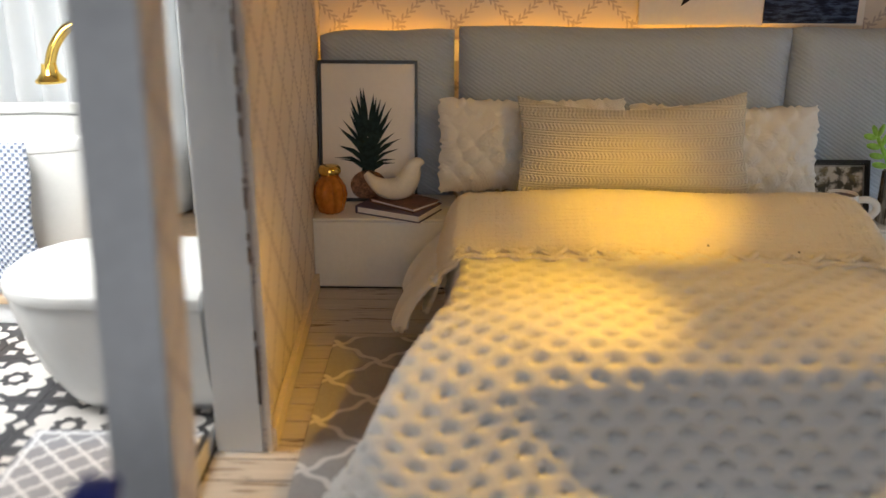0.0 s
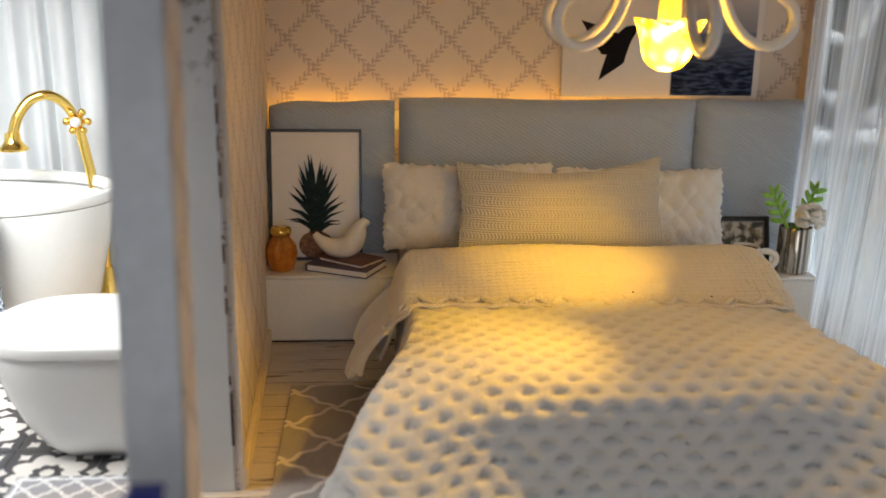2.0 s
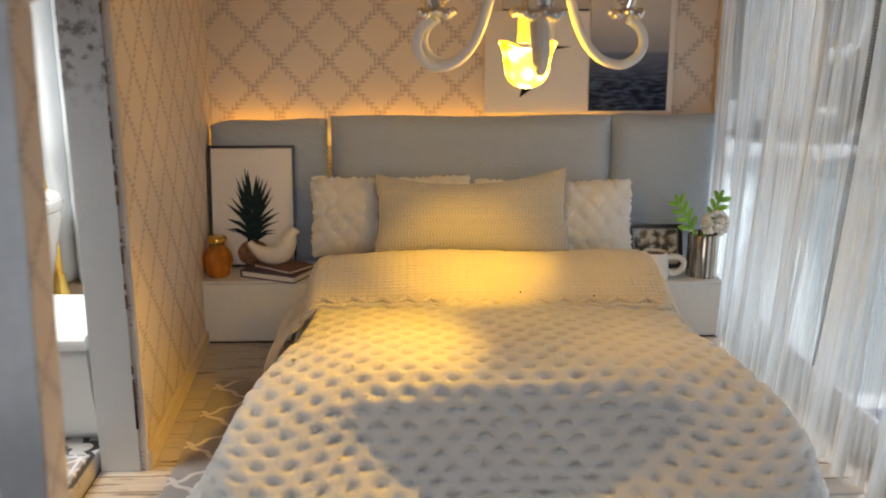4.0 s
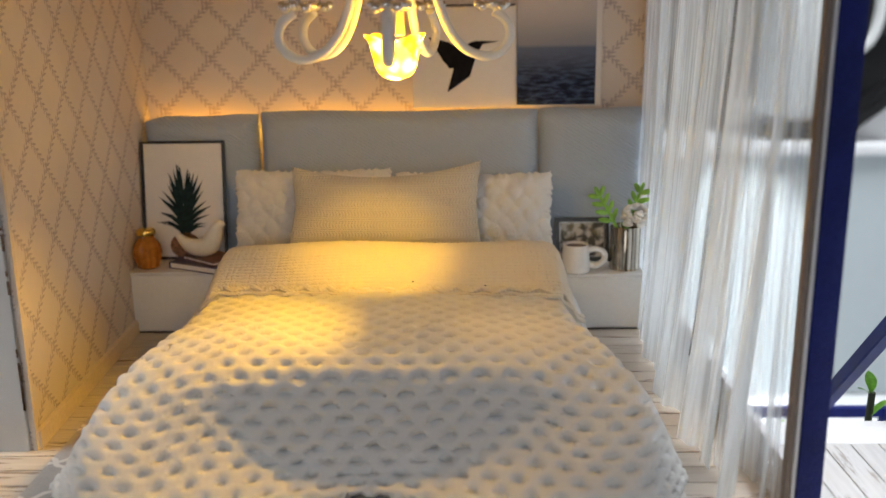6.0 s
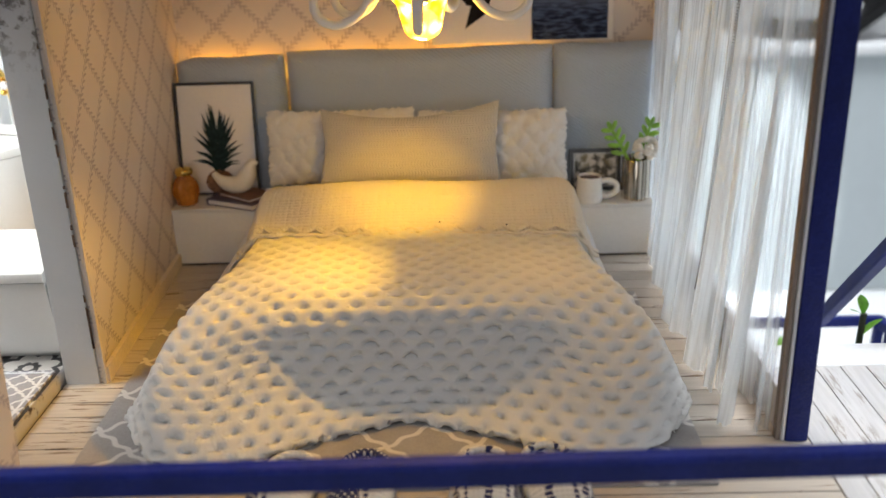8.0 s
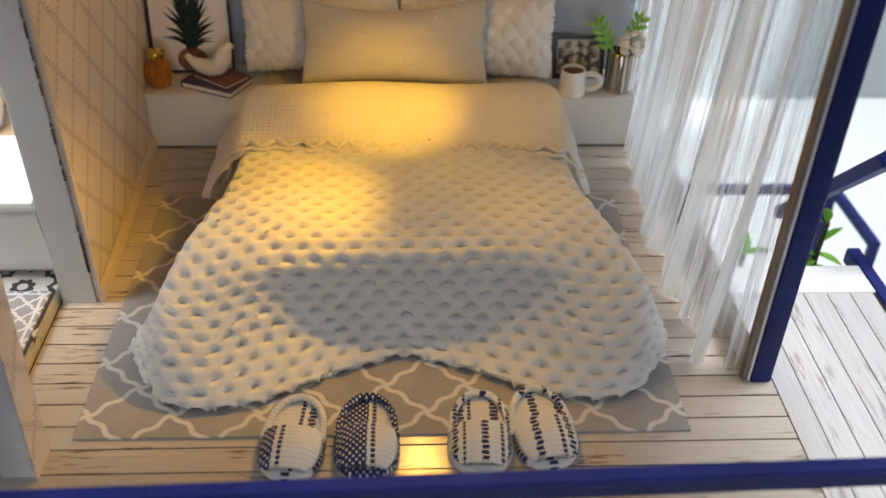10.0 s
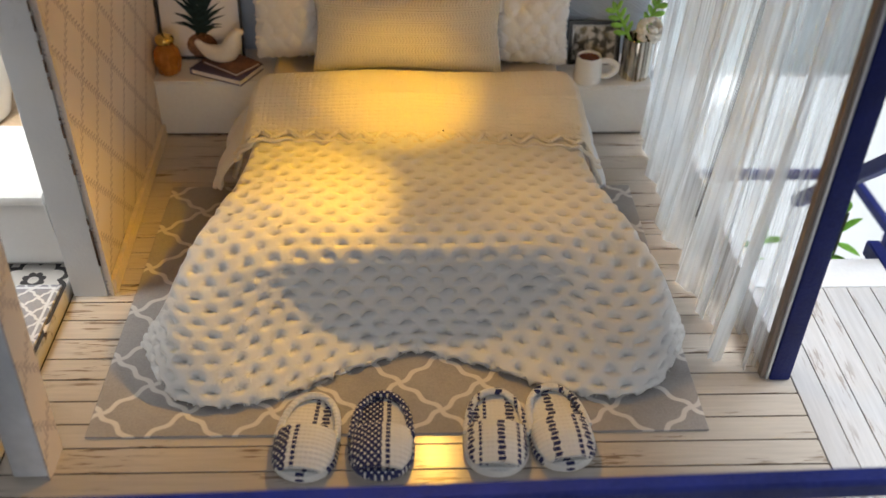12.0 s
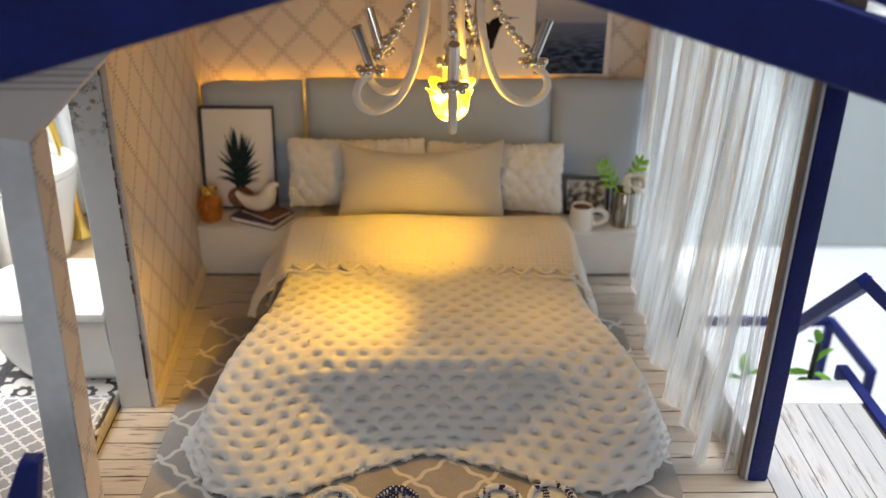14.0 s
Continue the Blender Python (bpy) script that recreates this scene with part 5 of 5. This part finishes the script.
n = Net("lit_amber_glass")
glow = n.cells(20.0)
AMBER_LIT = n.done((0.95, 0.65, 0.08), 0.15, Emission_Color=n.mix(n.ramp(glow, 0.25, 0.75), (1.0, 0.60, 0.035), (1.0, 0.36, 0.002)), Emission_Strength=n.m("ADD", 2.4, n.m("MULTIPLY", n.m("SUBTRACT", 1.0, n.ramp(glow, 0.15, 0.75)), 36.0)), Transmission_Weight=0.2)
part("flower_shade", petals(), AMBER_LIT, chandelier, "glowing amber glass flower shade")
n = Net("led_core")
CORE = n.done((1, 0.9, 0.6), 0.4, Emission_Color=(1.0, 0.82, 0.30), Emission_Strength=14.0)
part("led", lathe((BX, BY, 1.20), [(0.02, 0), (0.034, 0.02), (0.036, 0.07), (0.02, 0.10)], 16), CORE, chandelier, "bright led core")

# ---------------------------------------------------------------- slippers
def slipper_cloth(name, bands, dash=(), ground=(0.80, 0.79, 0.77), navy=(0.022, 0.028, 0.11)):
    """Ribbed white weave with navy bands; bands are filled, dashes are broken lines (places across, in metres)."""
    n = Net(name)
    x, y, z = n.xyz()
    rib = n.m("SINE", n.m("MULTIPLY", y, 420.0))
    thread = n.m("SINE", n.m("MULTIPLY", x, 420.0))
    ink = 0.0
    for lo, hi, holes in bands:
        inside = n.m("MULTIPLY", n.m("GREATER_THAN", x, lo), n.m("LESS_THAN", x, hi))
        if holes:
            cx = n.m("SINE", n.m("MULTIPLY", x, 300.0))
            cy = n.m("SINE", n.m("MULTIPLY", y, 300.0))
            inside = n.m("MULTIPLY", inside, n.m("LESS_THAN", n.m("MULTIPLY", cx, cy), 0.45))
        ink = n.m("MAXIMUM", ink, inside)
    for cx, w, jag in dash:
        saw = n.m("MULTIPLY", n.m("SINE", n.m("MULTIPLY", y, 200.0)), jag)
        inside = n.m("LESS_THAN", n.m("ABSOLUTE", n.m("SUBTRACT", n.m("ADD", x, saw), cx)), w * 1.1)
        inside = n.m("MULTIPLY", inside, n.m("GREATER_THAN", n.m("SINE", n.m("MULTIPLY", y, 400.0)), -0.72))
        ink = n.m("MAXIMUM", ink, inside)
    n.bump(n.m("ADD", rib, n.m("ADD", n.m("MULTIPLY", thread, 0.4), n.noise(120, 3))), 0.35, 0.004)
    tone = n.mix(n.noise(12, 4), shade(ground, 0.86), shade(ground, 1.1))
    return n.done(n.mix(ink, tone, navy), 0.95, Sheen_Weight=0.2)


WHITE_WEAVE = slipper_cloth("white_ribbed_weave", [], [])


def slipper(cx, cy, turn, cloth, inner, rim_cloth, sole_cloth, label):
    ob = thing("slipper", (cx, cy, 0), label, "slipper", "slippers by the bed")
    ob.rotation_euler = (0, 0, radians(turn))
    hl = 0.163

    def half(t):
        # half width along the sole; t runs from the toe (-1) to the heel (1)
        return 0.099 * math.sqrt(max(0.0, 1 - abs(t) ** 3.0)) * (1.0 - 0.15 * t)

    def outline(grow, n=48):
        pts = []
        for k in range(n):
            a = 2 * math.pi * k / n
            t = -math.cos(a)
            sgn = 1 if math.sin(a) >= 0 else -1
            pts.append((cx + sgn * (half(t) + grow * abs(math.sin(a)) ** 0.5), cy + t * (hl + grow)))
        return pts

    bm = bmesh.new()
    rings = []
    for grow, z in ((-0.012, 0.0005), (-0.002, 0.006), (0.002, 0.020), (-0.002, 0.034), (-0.014, 0.038)):
        rings.append([bm.verts.new((px, py, z)) for px, py in outline(grow)])
    for lo, hi in zip(rings, rings[1:]):
        for k in range(48):
            bm.faces.new((lo[k], lo[(k + 1) % 48], hi[(k + 1) % 48], hi[k]))
    bm.faces.new(rings[0][::-1])
    bm.faces.new(rings[-1])
    part("sole", bm, sole_cloth, ob, "stitched woven sole")
    bm = bmesh.new()
    inn = [bm.verts.new((px, py, 0.0386)) for px, py in outline(-0.016)]
    low = [bm.verts.new((px, py, 0.0375)) for px, py in outline(-0.016)]
    bm.faces.new(inn)
    bm.faces.new(low[::-1])
    for k in range(48):
        bm.faces.new((low[k], low[(k + 1) % 48], inn[(k + 1) % 48], inn[k]))
    part("insole", bm, inner, ob, smooth=False)
    # vamp: an arched cover over the toe half
    nu, nv = 26, 22
    grid = np.zeros((nv, nu, 3))
    for j in range(nv):
        t = -0.88 + 0.86 * j / (nv - 1)
        w = half(t) * 0.84
        rise = 0.010 + 0.030 * smooth01(np.array((t + 1.0) / 0.60)).item()
        for i in range(nu):
            s = -1 + 2 * i / (nu - 1)
            arch = max(0.0, 1 - abs(s) ** 2.6) ** 0.7
            grid[j, i] = (cx + s * w, cy + t * hl, 0.038 + rise * arch)
    sheet(grid, "vamp", cloth, ob, thick=-0.014)
    # rolled rim round the heel and along the opening
    pts = []
    for k in range(41):
        a = math.radians(-8 + 196 * k / 40)
        t = math.sin(a)
        sgn = math.cos(a)
        pts.append((cx + math.copysign(half(t) * 0.92, sgn) if abs(t) < 0.995 else cx, cy + t * hl * 0.94, 0.046 + 0.006 * max(0, t)))
    part("heel_rim", tube(pts, 0.0115, 10), rim_cloth, ob, "rolled woven heel rim")
    pts = [tuple(p) for p in grid[-1]]
    part("vamp_hem", tube(pts, 0.0060, 8), WHITE_WEAVE, ob)


W1 = slipper_cloth("navy_patch_weave", [(-0.12, -0.046, True)], [(-0.026, 0.006, 0.0)])
IN1 = slipper_cloth("navy_stitched_insole", [], [(0.012, 0.006, 0.0), (0.046, 0.011, 0.003)])
W2 = slipper_cloth("navy_half_weave", [(-0.12, 0.004, True)], [(0.022, 0.006, 0.0)])
W3 = slipper_cloth("navy_striped_weave", [], [(-0.080, 0.007, 0.003), (-0.052, 0.004, 0.0), (0.012, 0.010, 0.002), (0.066, 0.005, 0.0), (0.088, 0.005, 0.002)])
IN3 = slipper_cloth("navy_three_stripe_insole", [], [(-0.062, 0.009, 0.003), (-0.034, 0.005, 0.0), (0.046, 0.012, 0.002)])
W4 = slipper_cloth("navy_two_stripe_weave", [], [(-0.036, 0.010, 0.003), (0.040, 0.006, 0.0), (0.070, 0.009, 0.004)])
IN4 = slipper_cloth("navy_zigzag_insole", [], [(-0.010, 0.011, 0.003), (0.070, 0.010, 0.003)])
NAVY_WEAVE = slipper_cloth("navy_speckled_weave", [(-0.2, 0.2, True)], [])
SPOT_WEAVE = slipper_cloth("white_weave_navy_stitches", [], [(-0.09, 0.012, 0.0), (0.0, 0.012, 0.0), (0.09, 0.012, 0.0)])
slipper(0.440, 1.510, -5, W1, IN1, WHITE_WEAVE, SPOT_WEAVE, "white woven slipper with a navy patch on the floor")
slipper(0.668, 1.513, 0, W2, W2, NAVY_WEAVE, NAVY_WEAVE, "navy and white woven slipper on the floor")
slipper(1.026, 1.520, -2, W3, IN3, W3, WHITE_WEAVE, "white woven slipper with navy dashed stripes on the floor")
slipper(1.225, 1.538, 7, W4, IN4, W4, SPOT_WEAVE, "white woven slipper with navy zigzag stripes on the floor")

# ---------------------------------------------------------------- bathroom
BF = 0.0555
toilet = thing("toilet", (-0.76, 2.485, BF), "white porcelain toilet with the lid closed", "toilet")


def toilet_ring(nose, half, z):
    """A D-shaped outline: straight against the partition, round at the nose."""
    pts = [(-0.508, 2.485 - half, z), (-0.62, 2.485 - half, z), (-0.74, 2.485 - half, z)]
    for k in range(33):
        a = -math.pi / 2 - math.pi * k / 32
        c, d = math.cos(a), math.sin(a)
        pts.append((-0.84 + nose * math.copysign(abs(c) ** 0.85, c), 2.485 + half * math.copysign(abs(d) ** 0.85, d), z))
    return pts + [(-0.74, 2.485 + half, z), (-0.62, 2.485 + half, z), (-0.508, 2.485 + half, z)]


def toilet_body(levels):
    bm = bmesh.new()
    rings = [[bm.verts.new(q) for q in toilet_ring(*lv)] for lv in levels]
    m = len(rings[0])
    for lo, hi in zip(rings, rings[1:]):
        for k in range(m):
            bm.faces.new((lo[k], lo[(k + 1) % m], hi[(k + 1) % m], hi[k]))
    bm.faces.new(rings[0][::-1])
    bm.faces.new(rings[-1])
    return bm


part("bowl", toilet_body([(0.030, 0.120, BF), (0.060, 0.145, BF + 0.006), (0.115, 0.178, BF + 0.045), (0.165, 0.202, BF + 0.11), (0.205, 0.220, BF + 0.19), (0.232, 0.232, BF + 0.27), (0.245, 0.238, BF + 0.325), (0.240, 0.236, BF + 0.337)]), PORCELAIN, toilet)
part("seat_lid", toilet_body([(0.240, 0.236, BF + 0.339), (0.252, 0.244, BF + 0.343), (0.256, 0.247, BF + 0.362), (0.250, 0.243, BF + 0.376), (0.215, 0.215, BF + 0.384)]), PORCELAIN, toilet, "smooth closed lid")
platform = structure(part("tub_platform", box(-2.15, -0.503, 2.90, 3.885, BF, 0.130, 0.004), WHITE_PAINT, at=(-1.4, 3.3, BF)), "low white platform for the bathtub", "platform")
part("platform_top", box(-2.15, -0.505, 2.885, 3.885, 0.131, 0.162, 0.004), plain("pale_oak", (0.58, 0.42, 0.27), 0.5, vary=0.2, big=8), platform, "pale wooden top board")
tub = thing("bathtub", (-1.42, 3.28, 0.162), "white freestanding oval bathtub on the platform", "bathtub")
part("shell", lathe((-1.42, 3.28, 0.162), [(0.36, 0.0), (0.39, 0.01), (0.415, 0.10), (0.455, 0.28), (0.488, 0.43), (0.492, 0.455), (0.468, 0.456), (0.44, 0.35), (0.40, 0.14), (0.30, 0.08)], 64, sy=0.66), PORCELAIN, tub)
part("rim", lathe((-1.42, 3.28, 0.619), [(0.470, 0.0), (0.494, 0.002), (0.502, 0.020), (0.500, 0.040), (0.488, 0.049), (0.472, 0.044), (0.468, 0.01)], 64, sy=0.66, closed=False), PORCELAIN, tub, "rolled rim")
n = Net("blue_checked_towelling")
x, y, z = n.xyz()
ck = n.m("MULTIPLY", n.m("SINE", n.m("MULTIPLY", x, 260.0)), n.m("SINE", n.m("MULTIPLY", z, 260.0)))
n.bump(n.m("ADD", ck, n.noise(100, 3)), 0.6, 0.006)
TOWEL = n.done(n.mix(n.ramp(ck, -0.2, 0.35), (0.62, 0.66, 0.72), (0.16, 0.20, 0.30)), 0.95)
v, t = np.meshgrid(np.linspace(0, 1, 30), np.linspace(0, 1, 24), indexing="ij")
towel_grid = np.stack([-1.52 + 0.30 * t + 0.008 * np.sin(v * 9), 2.925 + 0.012 * np.sin(t * 14) * v - 0.03 * v, 0.672 - 0.50 * v], -1)
hang = sheet(towel_grid, "hand_towel", TOWEL, None, "", 0.012, at=(-1.37, 2.92, 0.4))
tagged(hang, "blue and white checked towel hanging over the tub", "towel")
tap = thing("bath_filler", (-1.045, 3.52, 0.162), "tall polished gold swan-neck bath tap", "tap")
part("column", tube([(-1.045, 3.52, 0.19), (-1.05, 3.515, 0.45), (-1.070, 3.49, 0.70), (-1.095, 3.47, 0.865), (-1.125, 3.45, 0.945), (-1.180, 3.42, 0.985), (-1.240, 3.40, 0.965), (-1.282, 3.38, 0.905), (-1.300, 3.37, 0.845)], 0.019, 14, smooth_steps=6), GOLD, tap)
part("foot", lathe((-1.045, 3.52, 0.162), [(0.062, 0), (0.060, 0.012), (0.040, 0.03), (0.030, 0.075), (0.024, 0.12)], 24), GOLD, tap)
part("spout", lathe((-1.303, 3.368, 0.785), [(0.052, 0.0), (0.054, 0.008), (0.044, 0.016), (0.030, 0.035), (0.026, 0.065)], 24), GOLD, tap)
handle = part("cross_handle", ball(None, Vector((-1.085, 3.435, 0.885)), 0.030), GOLD, tap)
for k in range(6):
    part("knob", ball(None, Vector((-1.080 + 0.040 * math.cos(k * 1.047), 3.425, 0.885 + 0.040 * math.sin(k * 1.047))), 0.015), GOLD, handle)
part("button", ball(None, Vector((-1.082, 3.408, 0.885)), 0.020), CARD, handle, "pale porcelain button")
blind = thing("bathroom_curtain", (-1.3, 3.8, 0.17), "pleated translucent white curtain behind the bathtub", "curtain")
n = Net("white_voile")
VOILE = n.done(n.mix(n.noise(8, 3), (0.66, 0.69, 0.72), (0.75, 0.78, 0.80)), 0.9)
sheet(back_curtain_grid(), "panel", VOILE, blind, thick=0.004)
structure(part("bathroom_wall", box(-2.3, -0.545, 3.885, 3.98, 0.0, 1.80, 0.0), WHITE_PAINT, at=(-1.4, 3.9, 0)), "white bathroom back wall", "wall")
structure(part("bathroom_side_wall", box(-2.3, -2.2, 1.3, 3.884, 0.0, 1.80, 0.0), WHITE_PAINT, at=(-2.25, 2.6, 0)), "white bathroom side wall", "wall")

# ---------------------------------------------------------------- plants behind the deck
def plant(name, foot, stem_pts, leaves, label, seed):
    ob = thing(name, foot, label, "plant", "terrace plants")
    part("pot", lathe(foot, [(0.07, 0.0), (0.09, 0.01), (0.11, 0.16), (0.115, 0.175), (0.10, 0.175), (0.095, 0.15)], 24), WHITE_PAINT, ob, "small white pot")
    part("stem", tube([(foot[0], foot[1], foot[2] + 0.14)] + stem_pts, 0.014, 8, smooth_steps=4), plain("dark_stem", (0.035, 0.045, 0.02), 0.6), ob)
    rng = random.Random(seed)
    for p, way, long, wide in leaves:
        b = bmesh.new()
        w = Vector(way).normalized()
        side = w.cross(Vector((0, 0, 1))).normalized()
        up = side.cross(w)
        rows = []
        for i in range(9):
            t = i / 8
            half = wide / 2 * math.sin(math.pi * min(1, t * 0.94 + 0.04)) ** 0.8
            c = Vector(p) + w * (long * t) + up * (-0.25 * long * t * t + 0.10 * long * t)
            rows.append([b.verts.new(c + side * half * k + up * (0.18 * half * abs(k))) for k in (-1, -0.5, 0, 0.5, 1)])
        for lo, hi in zip(rows, rows[1:]):
            for k in range(4):
                b.faces.new((lo[k], lo[k + 1], hi[k + 1], hi[k]))
        bmesh.ops.solidify(b, geom=b.faces[:], thickness=0.004)
        part("leaf", b, GREEN if rng.random() < 0.75 else DARK_GREEN, ob)
    return ob


PX, PY = 2.655, 2.82
plant("potted_plant", (PX, PY, GROUND), [(PX + 0.01, PY, -0.9), (PX, PY, -0.3), (PX + 0.005, PY, -0.07)],
      [((PX, PY, -0.07), (-0.25, -0.3, 1.0), 0.124, 0.046), ((PX, PY, -0.08), (-0.7, -0.2, 0.55), 0.074, 0.031), ((PX, PY, -0.18), (0.6, -0.1, 0.9), 0.118, 0.050), ((PX, PY, -0.24), (0.8, -0.3, -0.15), 0.124, 0.056),
       ((PX, PY, -0.24), (-1, 0.0, 0.1), 0.136, 0.062), ((PX, PY, -0.27), (-0.8, -0.5, 0.0), 0.112, 0.056), ((PX, PY, -0.30), (0.3, -0.9, 0.1), 0.124, 0.056), ((PX, PY, -0.38), (0.9, 0.2, 0.2), 0.124, 0.056)],
      "leafy bright green plastic plant behind the deck", 3)
plant("potted_plant", (2.42, 3.05, GROUND), [(2.42, 3.05, -0.9), (2.43, 3.06, -0.42)],
      [((2.43, 3.06, -0.42), (0.7, -0.3, 0.5), 0.12, 0.06), ((2.43, 3.06, -0.44), (-0.7, -0.3, 0.4), 0.12, 0.06), ((2.43, 3.06, -0.42), (0.1, 0.5, 0.8), 0.12, 0.06), ((2.43, 3.06, -0.5), (0.1, -0.9, 0.1), 0.12, 0.06)],
      "low dark green plastic plant behind the deck", 8)

# ---------------------------------------------------------------- things on the cabinet
CT = -0.30
kettle = thing("kettle", (5.50, 11.9, CT), "glossy white kettle on a black base", "kettle")
part("base", lathe((5.50, 11.9, CT), [(0.52, 0), (0.56, 0.03), (0.55, 0.20), (0.48, 0.24)], 40), BLACK_PLASTIC, kettle, "black kettle base")
part("jug", lathe((5.50, 11.9, CT + 0.241), [(0.44, 0), (0.47, 0.05), (0.46, 1.2), (0.43, 2.3), (0.30, 2.5)], 40), PORCELAIN, kettle)
part("jug_handle", tube([(5.90, 11.75, 0.85), (6.2, 11.7, 0.80), (6.42, 11.7, 1.05), (6.42, 11.7, 1.6), (5.92, 11.75, 1.9)], 0.07, 12, smooth_steps=6), PORCELAIN, kettle)
machine = thing("coffee_machine", (7.0, 13.2, CT), "black coffee machine at the back of the cabinet", "coffee machine")
part("body", box(6.1, 8.2, 12.8, 14.2, CT, 1.9, 0.08, segments=2), BLACK_PLASTIC, machine)
part("drip_tray", box(6.3, 8.0, 12.2, 12.79, CT, -0.05, 0.05, segments=2), BLACK_PLASTIC, machine)
part("head", box(6.3, 8.0, 12.1, 12.79, 1.0, 1.9, 0.08, segments=2), BLACK_PLASTIC, machine)
machine2 = thing("radio", (4.3, 12.9, CT), "low black radio on the cabinet", "radio")
part("case", box(3.1, 4.85, 12.5, 13.4, CT, 1.3, 0.08, segments=2), BLACK_PLASTIC, machine2)
part("dial", lathe((4.4, 12.47, 0.5), [(0.2, 0.0), (0.2, 0.02)], 24), SILVER, machine2)
stand = thing("tablet_stand", (6.3, 11.6, CT), "black tablet tilted on a white stand", "tablet")
part("foot", box(5.9, 6.6, 11.4, 11.9, CT, CT + 0.42, 0.05, segments=2), TABLE, stand, "white stand foot")
part("slab", beam((5.80, 11.35, CT + 0.08), (6.85, 11.35, CT + 0.86), 0.5, 0.17, 0.03, up=(0, 0, 1)), BLACK_PLASTIC, stand)

# ---------------------------------------------------------------- boards and tiles laid last
def pieces(name, parent, mat, spots, w, d, t, bevel):
    """Alike pieces as objects of their own on one mesh."""
    bm = box(-w / 2, w / 2, -d / 2, d / 2, -t, 0, bevel)
    bmesh.ops.scale(bm, verts=bm.verts, vec=(K, K, K))
    mesh = bpy.data.meshes.new(name)
    bm.to_mesh(mesh)
    bm.free()
    mesh.materials.append(mat)
    base = base_of(parent)
    for px, py, pz in spots:
        ob = new(name, mesh)
        ob.parent = parent
        ob.location = (Vector((px, py, pz)) - base) * K


PITCH = 0.0985
pieces("plank", bpy.data.objects["floor"], BOARD_X, [(0.7805, 1.0065 + PITCH * k + PITCH / 2, 0.0) for k in range(29)], 2.545, PITCH - 0.0052, 0.0055, 0.001)
pieces("plank", bpy.data.objects["deck"], BOARD_Y, [(2.056 + 0.0915 * k + 0.0455, 1.596, 0.0) for k in range(6)], 0.0880, 1.288, 0.0055, 0.001)
n = Net("patterned_cement_tile")
x, y, z = n.xyz()
r = n.m("SQRT", n.m("ADD", n.m("MULTIPLY", x, x), n.m("MULTIPLY", y, y)))
a = n.m("ARCTAN2", y, x)
petal = n.m("ADD", 0.058, n.m("MULTIPLY", n.m("ABSOLUTE", n.m("SINE", n.m("MULTIPLY", a, 4.0))), 0.018))
flower = n.m("MULTIPLY", n.m("LESS_THAN", r, n.m("MULTIPLY", petal, 0.62)), n.m("GREATER_THAN", r, 0.020))
ax, ay = n.m("SUBTRACT", 0.13, n.m("ABSOLUTE", x)), n.m("SUBTRACT", 0.13, n.m("ABSOLUTE", y))
rc = n.m("SQRT", n.m("ADD", n.m("MULTIPLY", ax, ax), n.m("MULTIPLY", ay, ay)))
ac = n.m("ARCTAN2", ay, ax)
corner = n.m("LESS_THAN", rc, n.m("ADD", 0.030, n.m("MULTIPLY", n.m("ABSOLUTE", n.m("COSINE", n.m("MULTIPLY", ac, 2.0))), 0.045)))
ringdark = n.m("MULTIPLY", n.m("GREATER_THAN", r, n.m("MULTIPLY", petal, 1.45)), n.m("LESS_THAN", r, n.m("MULTIPLY", petal, 1.85)))
dark = n.m("MAXIMUM", flower, n.m("MAXIMUM", corner, ringdark))
TILE = n.done(n.mix(dark, n.mix(n.noise(9, 3), (0.66, 0.62, 0.58), (0.76, 0.74, 0.71)), n.mix(n.noise(30, 3), (0.03, 0.03, 0.035), (0.07, 0.065, 0.065))), 0.3)
spots = [(-0.632 - 0.26 * i, 2.77 - 0.26 * j, 0.0575) for i in range(6) for j in range(6)]
pieces("tile", bpy.data.objects["bathroom_floor"], TILE, spots, 0.2585, 0.2585, 0.0022, 0.0006)
